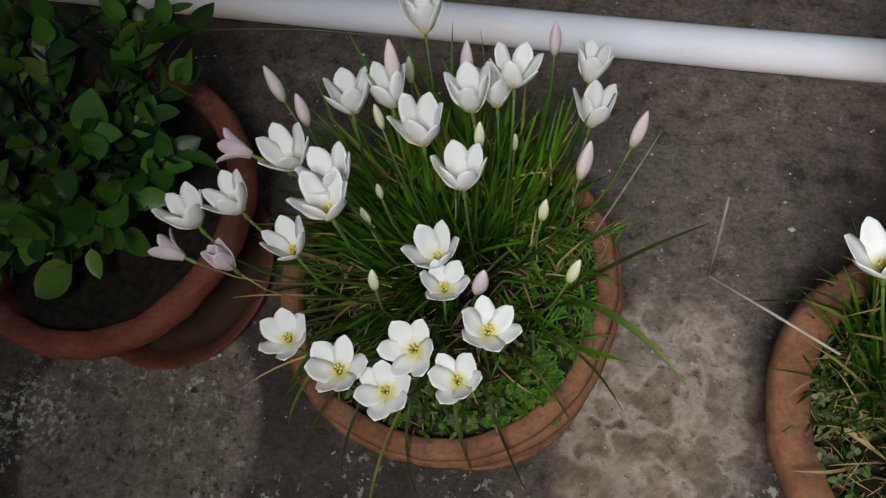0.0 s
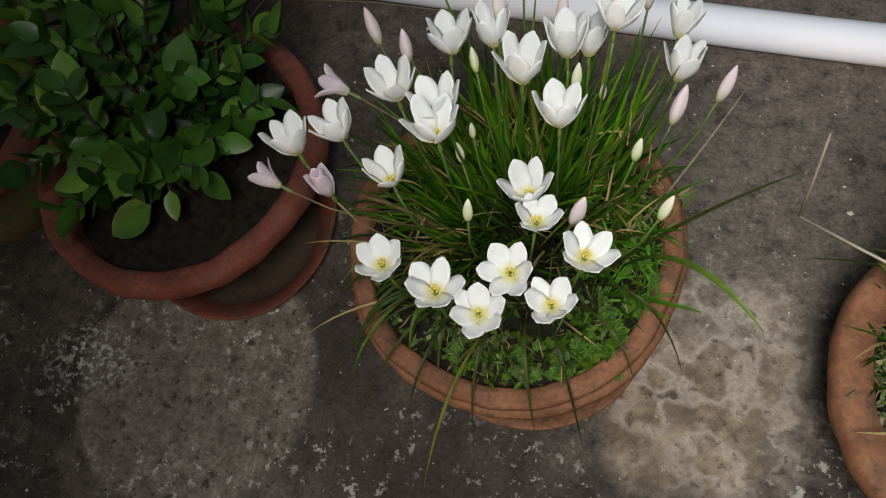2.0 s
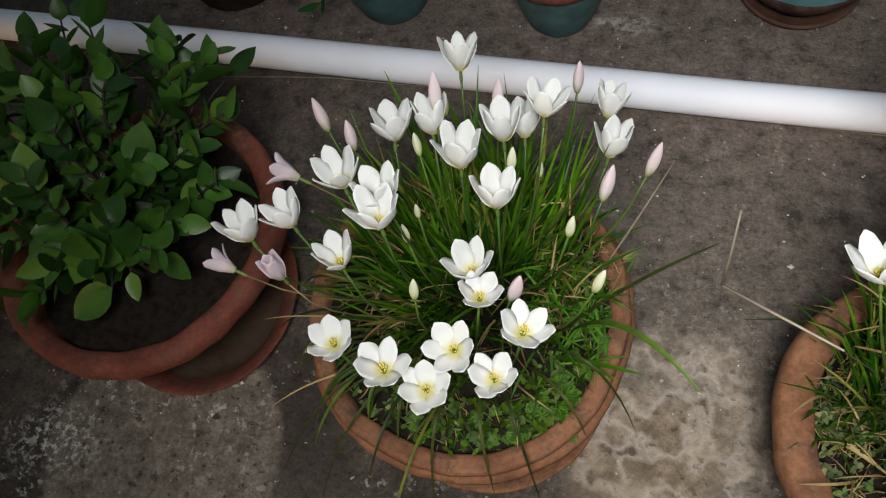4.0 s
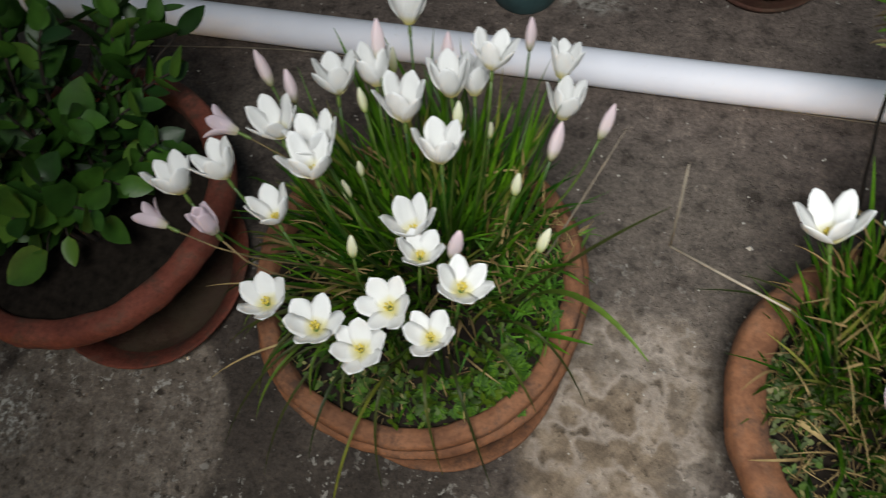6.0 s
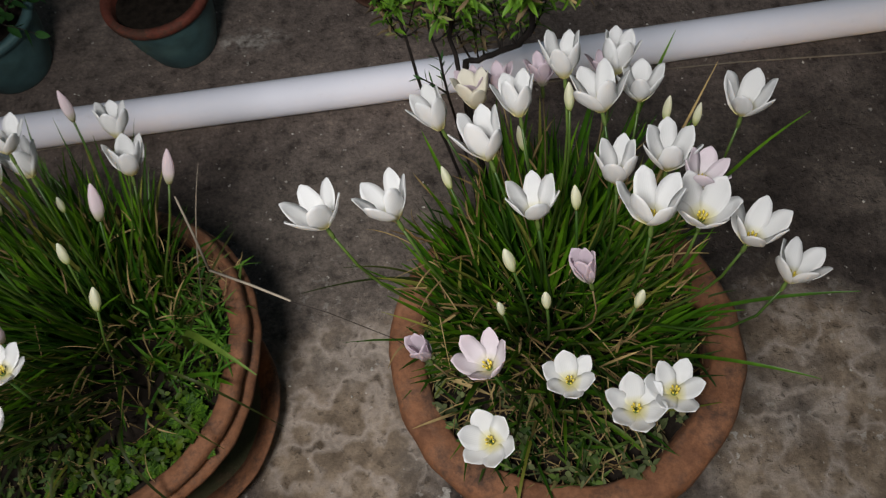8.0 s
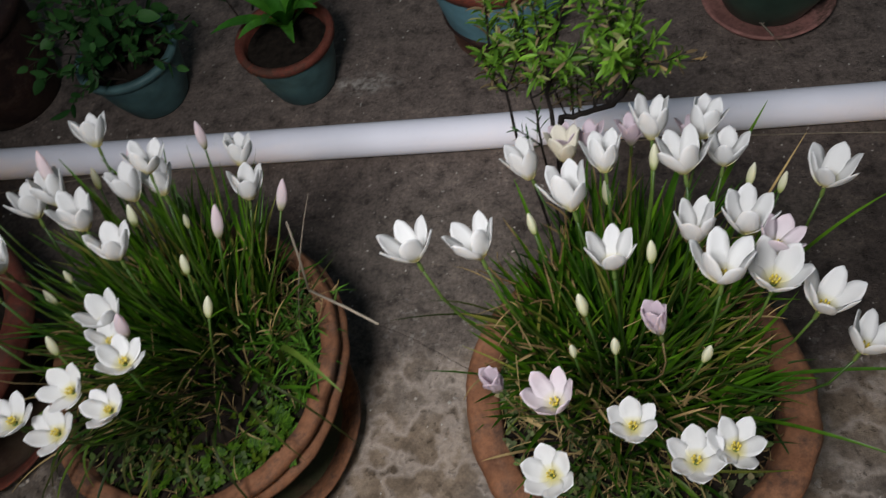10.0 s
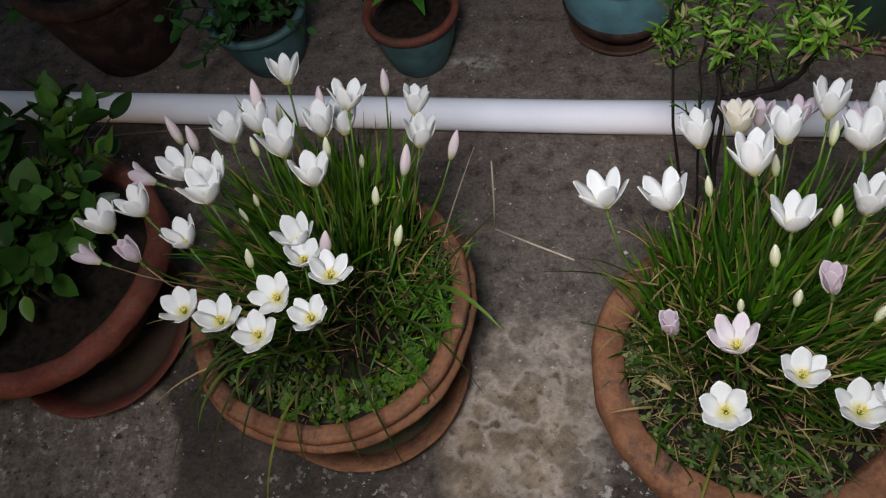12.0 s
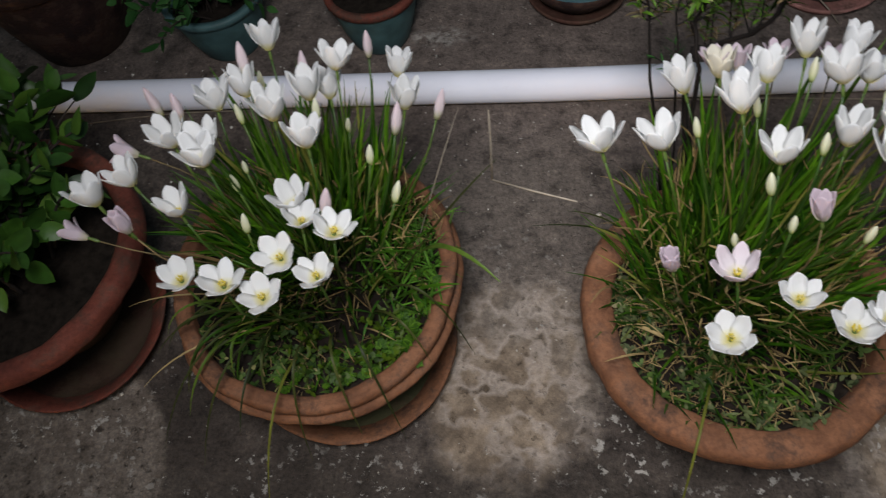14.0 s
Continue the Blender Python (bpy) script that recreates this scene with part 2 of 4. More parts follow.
BLADE = leafy("lily leaf", (0.008, 0.044, 0.003), (0.084, 0.196, 0.008), 0.42, 0.22, (0.22, 0.19, 0.05))
TANSTEM = leafy("dried flower stem", (0.09, 0.07, 0.035), (0.18, 0.13, 0.07), 0.6, 0.1)
STEM = leafy("flower stem", (0.020, 0.054, 0.008), (0.056, 0.098, 0.016), 0.45, 0.1)
NECK = plain("green flower neck", (0.060, 0.095, 0.022), 0.45, 0.15)
WHITE = petal("white tepal", (0.765, 0.762, 0.75), (0.765, 0.768, 0.785), (0.60, 0.54, 0.14))
AGED = petal("ageing cream tepal", (0.74, 0.70, 0.56), (0.74, 0.71, 0.64), (0.58, 0.52, 0.22))
BLUSH = petal("pink tepal", (0.75, 0.72, 0.74), (0.73, 0.64, 0.70), (0.60, 0.55, 0.30))
MAUVE = petal("spent mauve tepal", (0.66, 0.58, 0.64), (0.64, 0.54, 0.61), (0.42, 0.40, 0.26))
CREAM = petal("cream bud", (0.62, 0.65, 0.38), (0.74, 0.73, 0.62), (0.40, 0.50, 0.14))
PINKBUD = petal("pink bud", (0.68, 0.61, 0.62), (0.70, 0.58, 0.64), (0.34, 0.36, 0.14))
POLLEN = plain("yellow pollen", (0.44, 0.34, 0.04), 0.7, 0.25, 300)
STRAW = leafy("dry straw", (0.09, 0.055, 0.022), (0.31, 0.225, 0.105), 0.7, 0.1)
STALK = leafy("grey dry stalk", (0.13, 0.11, 0.09), (0.20, 0.17, 0.14), 0.8, 0.05)
WEED = leafy("weed leaf", (0.011, 0.027, 0.003), (0.068, 0.110, 0.008), 0.5, 0.25)
HERB = leafy("fresh weed leaf", (0.014, 0.046, 0.003), (0.066, 0.140, 0.008), 0.55, 0.25)
GRASS = leafy("fresh grass", (0.03, 0.10, 0.010), (0.11, 0.25, 0.03), 0.5, 0.25)
MOSSWEED = leafy("greyish low weed", (0.030, 0.042, 0.016), (0.105, 0.125, 0.052), 0.65, 0.15, (0.16, 0.13, 0.07))
WEED_DULL = leafy("dull weed leaf", (0.014, 0.036, 0.008), (0.075, 0.120, 0.025), 0.55, 0.2, (0.22, 0.19, 0.08))
BROAD = leafy("broad dark leaf", (0.009, 0.033, 0.006), (0.050, 0.130, 0.016), 0.45, 0.22, (0.075, 0.145, 0.02))
FERN = leafy("thin green leaf", (0.026, 0.070, 0.008), (0.110, 0.225, 0.020), 0.5, 0.3, (0.20, 0.19, 0.09))
STRAP = leafy("bright strap leaf", (0.03, 0.14, 0.012), (0.07, 0.24, 0.022), 0.4, 0.25)
DIMLEAF = leafy("small dull leaf", (0.012, 0.05, 0.012), (0.04, 0.12, 0.03), 0.5, 0.2)
OLIVE = leafy("olive blade", (0.045, 0.085, 0.010), (0.085, 0.130, 0.020), 0.5, 0.2)
YELLOWING = leafy("yellowing blade", (0.070, 0.085, 0.010), (0.125, 0.125, 0.022), 0.5, 0.2)
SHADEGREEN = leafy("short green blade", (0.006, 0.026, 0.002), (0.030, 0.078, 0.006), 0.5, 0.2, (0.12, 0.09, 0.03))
DARKBLADE = leafy("dark withered blade", (0.012, 0.020, 0.006), (0.050, 0.058, 0.014), 0.5, 0.15)
DEADLEAF = leafy("drab dead leaf", (0.050, 0.036, 0.020), (0.165, 0.120, 0.066), 0.75, 0.1)
DARKSTEM = plain("nearly black thin stem", (0.0075, 0.0055, 0.0050), 0.8, 0.4, 150, 0.2)
BARK = plain("dark bark", (0.020, 0.014, 0.011), 0.85, 0.4, 120)
TEAL = plain("teal painted clay", (0.046, 0.096, 0.102), 0.6, 0.3, 25)
BLUEPOT = plain("blue painted clay", (0.085, 0.190, 0.235), 0.5, 0.25, 25)
DEEPGREEN = plain("dark green glaze", (0.020, 0.045, 0.035), 0.4, 0.3, 25)
NEARBLACK_CLAY = clay("near-black clay", (0.010, 0.005, 0.005), (0.020, 0.009, 0.008), (0.034, 0.015, 0.013))
PINKCLAY = clay("pinkish clay", (0.16, 0.075, 0.065), (0.26, 0.12, 0.105), (0.36, 0.19, 0.17))
GRIT = plain("pale grit", (0.45, 0.42, 0.38), 0.9, 0.4, 200)


# ---- mesh helpers ----
def to_mesh(name, bm, mat, smooth=True):
    me = bpy.data.meshes.new(name)
    bmesh.ops.recalc_face_normals(bm, faces=bm.faces)
    bm.to_mesh(me)
    bm.free()
    me.materials.append(mat)
    if smooth:
        me.polygons.foreach_set("use_smooth", [True] * len(me.polygons))
    return me


def part(name, me, parent, label="", m=None):
    ob = new(name, me)
    ob.parent = parent
    if m is not None:
        ob.matrix_basis = m
    if label:
        ob["label"] = label
    return ob


def thing(name, x, y, z, label, category, group="", kind=""):
    ob = new(name)
    ob.location, ob.empty_display_size = (x, y, z), 0.02
    return tagged(ob, label, category, group, kind)


def lathe(bm, prof, seg=72, wob=0.0, seed=0.0, warp=0.0):
    """Turned shape from (radius, height) pairs, with the wobble of a hand-made pot."""
    rings = []
    for i, (r, z) in enumerate(prof):
        ring = []
        for k in range(seg):
            a = 2 * math.pi * k / seg
            d = noise.noise((math.cos(a) * 1.6 + seed, math.sin(a) * 1.6, z * 9 + seed)) * wob
            d += noise.noise((math.cos(a) * 6 + seed, math.sin(a) * 6, z * 30)) * wob * 0.5
            dz = noise.noise((math.cos(a) * 1.3, math.sin(a) * 1.3 + seed, 7.0)) * warp
            ring.append(bm.verts.new(((r + d) * math.cos(a), (r + d) * math.sin(a), z + dz)))
        rings.append(ring)
    for a, b in zip(rings, rings[1:]):
        for k in range(seg):
            bm.faces.new((a[k], a[(k + 1) % seg], b[(k + 1) % seg], b[k]))
    return rings


def tube(bm, pts, radii, seg=6, cap=True):
    pts = [Vector(p) for p in pts]
    rings = []
    for i, p in enumerate(pts):
        d = (pts[min(i + 1, len(pts) - 1)] - pts[max(i - 1, 0)]).normalized()
        u = d.orthogonal().normalized() if i == 0 else (u - d * u.dot(d)).normalized()
        v = d.cross(u)
        rings.append([bm.verts.new(p + radii[i] * (math.cos(2 * math.pi * k / seg) * u + math.sin(2 * math.pi * k / seg) * v)) for k in range(seg)])
    for a, b in zip(rings, rings[1:]):
        for k in range(seg):
            bm.faces.new((a[k], a[(k + 1) % seg], b[(k + 1) % seg], b[k]))
    if cap:
        bm.faces.new(rings[0][::-1])
        bm.faces.new(rings[-1])


def strip(bm, mat, length, width, bend, start=0.0, n=8, fold=0.25, twist=0.0, shape="blade", thick=0.0):
    """A leaf from the origin of mat: up along z, then bending over towards +x by bend radians; folded along its rib."""
    p, ang, rows = Vector((0, 0, 0)), start, []
    for i in range(n + 1):
        s = i / n
        if shape == "blade":
            w = width * (0.75 + 0.25 * min(1, s * 5)) * (1 - max(0, (s - 0.6) / 0.4) ** 2 * 0.92)
        elif shape == "lance":
            w = width * max(0.05, math.sin(math.pi * min(1, s * 0.94 + 0.06)) ** 0.8)
        else:
            w = width * max(0.04, (math.sin(math.pi * s ** 0.75) ** 0.7))
        tw = twist * s
        side = Vector((math.sin(tw) * math.cos(ang), math.cos(tw), -math.sin(tw) * math.sin(ang)))
        up = Vector((-math.cos(ang), 0, math.sin(ang)))
        lift = up * (-w * fold)
        rows.append([bm.verts.new(mat @ q) for q in (p - side * w / 2, p + lift, p + side * w / 2)])
        step = length / n
        ang = start + bend * ((i + 0.5) / n) ** 1.3
        p = p + Vector((math.sin(ang), 0, math.cos(ang))) * step
    for a, b in zip(rows, rows[1:]):
        bm.faces.new((a[0], a[1], b[1], b[0]))
        bm.faces.new((a[1], a[2], b[2], b[1]))


def aim(p, axis, spin=0.0, scale=1.0):
    """A pose at p whose z axis points along axis."""
    q = Vector(axis).normalized().to_track_quat("Z", "Y")
    return Matrix.LocRotScale(p, q, (scale,) * 3) @ Matrix.Rotation(spin, 4, "Z")


I4 = Matrix.Identity(4)
rng = random.Random(11)

# ---- ground ----
bm = bmesh.new()
bmesh.ops.create_grid(bm, x_segments=40, y_segments=40, size=150)
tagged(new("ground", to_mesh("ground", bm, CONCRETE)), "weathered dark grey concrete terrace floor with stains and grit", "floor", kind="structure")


# ---- white drain pipe ----
def pipe():
    bm = bmesh.new()
    for x0, x1, r in ((-3.2, 3.2, 0.0295),):
        for r0, flip in ((r, 1), (r - 0.0028, -1)):
            a = [[bm.verts.new((x, 0.013 * max(0.0, x - 0.3) + r0 * math.cos(2 * math.pi * k / 48), r0 * math.sin(2 * math.pi * k / 48))) for k in range(48)] for x in np.linspace(x0, x1, 65)]
            for p, q in zip(a, a[1:]):
                for k in range(48):
                    bm.faces.new((p[k], p[(k + 1) % 48], q[(k + 1) % 48], q[k])[::flip])
            if flip == 1:
                outer = a
        for e in (0, -1):
            for k in range(48):
                bm.faces.new((outer[e][k], outer[e][(k + 1) % 48], a[e][(k + 1) % 48], a[e][k]))
    ob = new("drain_pipe", to_mesh("drain_pipe", bm, PVC))
    ob.location = (0, 0.9015, 0.0305)
    tagged(ob, "long white plastic drain pipe lying on the concrete", "pipe")


pipe()

# ---- thin cord lying along the pipe ----
bm = bmesh.new()
cord = [(-2.6, 0.70), (-1.4, 0.76), (-0.75, 0.835), (-0.589, 0.857), (-0.48, 0.871), (-0.38, 0.881), (-0.1, 0.886), (0.3, 0.888), (0.7, 0.884), (0.90, 0.875), (1.0, 0.867), (1.1, 0.859), (1.7, 0.83), (2.6, 0.80)]
tube(bm, [(x, y, 0.0018) for x, y in cord], [0.0014] * len(cord), 6)
tagged(new("thin_cord", to_mesh("thin_cord", bm, STALK)), "thin dull cord lying on the concrete beside the pipe", "cord")

# ---- pots ----
POT_A, POT_B, POT_C = (-0.004, 0.436), (0.538, 0.392), (-0.4685, 0.463)


def clay_pot(x, y, r, h, lip_mat, wall_mat, label, seed, lift=0.0, lip=0.034, soil=0.03, group="large clay pots", foot=0.58, bead=0.0):
    """A wide flower pot: a tapering wall, and a rim that is a plain rolled band or, with a bead, a band over a groove and a bead."""
    pot = thing("clay_pot", x, y, lift, label, "flower pot", group)
    bm = bmesh.new()
    lathe(bm, [(0.0, 0.006), (r * foot, 0.0), (r * (foot + 0.04), 0.004), (r * (0.40 * 0.86 + 0.60 * foot), h * 0.3), (r * (0.78 * 0.86 + 0.22 * foot), h * 0.62), (r * 0.86, h * 0.78), (r * 0.87, h * 0.86)], 72, 0.002, seed)
    part("body", to_mesh("pot_body", bm, wall_mat), pot, "clay wall tapering to the base, grown with moss")
    bm = bmesh.new()
    if bead:
        outer = [(r * 0.84, h * 0.80), (r * (bead - 0.03), h * 0.805), (r * bead, h * 0.825), (r * bead, h * 0.850), (r * (bead - 0.022), h * 0.872), (r * 0.930, h * 0.878), (r * 0.926, h * 0.893), (r * 0.955, h * 0.903), (r * 0.972, h * 0.932), (r * 0.970, h * 0.970), (r * 0.960, h * 0.992), (r * 0.942, h), (r * 0.930, h * 0.993)]
    else:
        outer = [(r * 0.84, h * 0.835), (r * 0.955, h * 0.840), (r * 0.985, h * 0.855), (r * 0.994, h * 0.885), (r * 0.992, h * 0.930), (r * 0.982, h * 0.970), (r * 0.962, h * 0.994), (r * 0.930, h * 1.002), (r * 0.880, h * 1.0)]
    lathe(bm, outer + [(r * 0.918, h * 0.998), (r - lip, h * 0.99)][0 if bead else 1:] + [(r - lip - 0.003, h * 0.97), (r - lip - 0.004, h * 0.85), (r - lip - 0.012, h * 0.70)], 96, 0.0062, seed + 3, 0.008)
    part("rim", to_mesh("pot_rim", bm, lip_mat), pot, "thick rounded clay rim with a groove" if bead else "broad plain clay rim")
    bm = bmesh.new()
    rs = r - lip - 0.003
    lathe(bm, [(rs * f, h - soil + 0.006 * noise.noise((f * 5, seed, 0))) for f in (0.001, 0.2, 0.4, 0.6, 0.8, 1.0)], 40, 0.0, seed)
    for v in bm.verts:
        v.co.z += 0.012 * noise.noise((v.co.x * 22, v.co.y * 22, seed)) + 0.004 * noise.noise((v.co.x * 90, v.co.y * 90, seed))
    part("soil", to_mesh("soil", bm, SOIL), pot, "dark damp soil")
    return pot


def saucer(x, y, r, h, mat, deep, label, seed):
    dish = thing("saucer", x, y, 0, label, "plant saucer", "clay saucers")
    bm = bmesh.new()
    lathe(bm, [(0.001, 0.0), (r * 0.70, 0.0), (r * 0.76, 0.004), (r * 0.93, h * 0.70), (r * 0.88, h * 0.70), (r * 0.80, h * 0.42), (r * 0.74, 0.015), (r * 0.68, 0.011), (0.001, 0.011)], 72, 0.002, seed)
    part("dish", to_mesh("dish", bm, deep), dish, "dark inside of the dish")
    bm = bmesh.new()
    lathe(bm, [(r * 0.925, h * 0.68), (r * 0.985, h * 0.90), (r, h * 0.96), (r * 0.996, h * 1.01), (r * 0.975, h * 1.02), (r * 0.90, h * 0.86), (r * 0.83, h * 0.62), (r * 0.805, h * 0.50), (r * 0.79, h * 0.44)], 72, 0.0025, seed)
    part("lip", to_mesh("lip", bm, mat), dish, "broad smooth clay lip")


clay_pot(*POT_A, 0.200, 0.204, CLAY, CLAY_MOSS, "wide weathered terracotta pot standing in a clay saucer", 1.0, 0.0115, 0.026, 0.022, foot=0.50, bead=1.0)
saucer(POT_A[0] + 0.018, POT_A[1] - 0.030, 0.160, 0.046, CLAY, CLAY_MOSS, "shallow clay saucer under the pot of white lilies", 2.0)
clay_pot(*POT_B, 0.194, 0.213, CLAY, CLAY_MOSS, "wide orange terracotta pot standing on the concrete", 5.0, 0.0, 0.038, foot=0.62)
clay_pot(*POT_C, 0.202, 0.200, CLAY_RED, CLAY_SHADE, "wide red clay pot standing in a clay saucer", 8.0, 0.0115, 0.030, foot=0.38)
saucer(POT_C[0] + 0.028, POT_C[1] - 0.030, 0.151, 0.044, CLAY_RED, CLAY_SHADE, "shallow red clay saucer under the pot with the shrub", 4.0)


# ---- rain lilies ----
def tepal_mesh(name, mat, length, width, a0, a1, seed, reflex=0.0):
    """One tepal: rises from the throat and opens from a0 to a1 radians off the axis; a thin lens with a keel."""
    bm = bmesh.new()
    uv = bm.loops.layers.uv.new("UVMap")
    n, k = 10, 4
    p, top, bot = Vector((0.0016, 0, 0)), [], []
    r = random.Random(seed)
    wav = r.uniform(-0.2, 0.2)
    for i in range(n + 1):
        s = i / n
        w = width * (0.50 + 0.50 * min(1, s / 0.40) ** 0.8) * (1 - max(0, (s - 0.42) / 0.586) ** 2.9) ** 0.62
        w *= 1 + 0.06 * s * math.sin(11 * s + 2 * seed)
        ang = a0 + (a1 - a0) * min(1, s * 1.25) ** 0.9 + 0.25 * max(0, s - 0.62) - reflex * max(0, s - 0.6)
        nor = Vector((-math.cos(ang), 0, math.sin(ang)))
        up, lo = [], []
        for j in range(k + 1):
            c = j / k * 2 - 1
            cup = 0.11 * w * c * c + wav * 0.1 * w * c * math.sin(5 * s) + 0.035 * w * c * abs(c) * math.sin(9 * s + seed)
            q = p + Vector((0, c * w / 2, 0)) + nor * cup
            th = 0.00045 * (1 - c * c) + 0.00006
            up.append((bm.verts.new(q + nor * th), (j / k, s)))
            lo.append((bm.verts.new(q - nor * th), (j / k, s)))
        top.append(up)
        bot.append(lo)
        p = p + Vector((math.sin(ang), 0, math.cos(ang))) * (length / n)
    def face(q):
        f = bm.faces.new([v for v, _ in q])
        for lp, (_, t) in zip(f.loops, q):
            lp[uv].uv = t
    for i in range(n):
        for j in range(k):
            face((top[i][j], top[i][j + 1], top[i + 1][j + 1], top[i + 1][j]))
            face((bot[i][j], bot[i + 1][j], bot[i + 1][j + 1], bot[i][j + 1]))
        face((top[i][0], top[i + 1][0], bot[i + 1][0], bot[i][0]))
        face((top[i][k], bot[i][k], bot[i + 1][k], top[i + 1][k]))
    face([top[n][j] for j in range(k + 1)] + [bot[n][j] for j in range(k, -1, -1)])
    return to_mesh(name, bm, mat)


def neck_mesh():
    bm = bmesh.new()
    lathe(bm, [(0.0004, -0.013), (0.0014, -0.012), (0.0019, -0.008), (0.0016, -0.004), (0.0016, -0.001), (0.0024, 0.002), (0.0006, 0.0035)], 10)
    return to_mesh("flower_neck", bm, NECK)


def stamen_mesh():
    bm = bmesh.new()
    foot, tip = Vector((0.0012, 0, 0.002)), Vector((0.0024, 0, 0.0055))
    top = tip + Vector((0.0008, 0.0006, 0.0036))
    tube(bm, [foot, tip], [0.0004, 0.0004], 4)
    tube(bm, [tip - (top - tip) * 0.1, tip.lerp(top, 0.3), tip.lerp(top, 0.7), top], [0.0003, 0.0009, 0.0009, 0.0003], 6)
    return to_mesh("stamen", bm, POLLEN)


def bud_mesh(name, mat, length, rad, seed, open_tip=0.0):
    """A closed bud: three lapped tepals make its ridges."""
    bm = bmesh.new()
    uv = bm.loops.layers.uv.new("UVMap")
    seg, n, rings = 18, 9, []
    for i in range(n + 1):
        s = i / n
        rr = rad * max(0.06, math.sin(math.pi * (0.12 + 0.86 * s ** 0.95)) ** 0.8) * (1 + open_tip * s)
        rings.append([(bm.verts.new((rr * (1 + 0.10 * math.cos(3 * a + 1.3 * s)) * math.cos(a), rr * (1 + 0.10 * math.cos(3 * a + 1.3 * s)) * math.sin(a), s * length)), (k / seg, s))
                      for k in range(seg) for a in (2 * math.pi * k / seg,)])
    for a, b in zip(rings, rings[1:]):
        for k in range(seg):
            q = (a[k], a[(k + 1) % seg], b[(k + 1) % seg], b[k])
            f = bm.faces.new([v for v, _ in q])
            for lp, (_, t) in zip(f.loops, q):
                lp[uv].uv = t
    bm.faces.new([v for v, _ in rings[-1]])
    bm.faces.new([v for v, _ in rings[0]][::-1])
    return to_mesh(name, bm, mat)


NECK_ME, STAMEN_ME = neck_mesh(), stamen_mesh()
TEPALS = {}
for kind, mat, a0, a1, ln, wd in (("wide", WHITE, 1.15, 0.46, 0.0288, 0.0178), ("open", WHITE, 0.86, 0.26, 0.0368, 0.0182), ("cup", WHITE, 0.68, 0.16, 0.0400, 0.0182), ("aged", AGED, 0.72, 0.22, 0.0375, 0.0190), ("blush", BLUSH, 0.95, 0.30, 0.0315, 0.0160), ("half", MAUVE, 0.30, 0.02, 0.0310, 0.0150), ("wilted", MAUVE, 0.25, 0.70, 0.0300, 0.0125), ("spent", MAUVE, 0.50, 0.40, 0.0290, 0.0125)):
    TEPALS[kind] = [tepal_mesh("tepal_" + kind, mat, ln * f, wd * g, a0, a1 + d, i, 0.25 * d) for i, (f, g, d) in enumerate(((1, 1, 0), (0.95, 0.88, 0.12), (1.03, 0.94, -0.08), (0.98, 1.05, 0.06)))]
BUDS = {"cream": bud_mesh("cream_bud", CREAM, 0.024, 0.0038, 1), "pink": bud_mesh("pink_bud", PINKBUD, 0.035, 0.0053, 2), "small": bud_mesh("small_bud", CREAM, 0.017, 0.0030, 3)}
BLADES = []
for i in range(14):
    bm = bmesh.new()
    strip(bm, I4, (0.20, 0.24, 0.27, 0.22, 0.30, 0.18, 0.25)[i % 7], (0.0048, 0.0058, 0.0040)[i % 3], (0.15, 0.35, 0.5, 0.8, 0.25, 0.45, 0.12, 0.4, 0.65, 0.2, 2.0, 2.4, 1.8, 2.7)[i], 0.0, 9, 0.35, rng.uniform(-0.8, 0.8))
    BLADES.append(to_mesh("lily_blade", bm, BLADE if i < 10 else DARKBLADE))


STRAIGHT = [BLADES[i] for i in (0, 1, 4, 5, 6, 7, 9)]


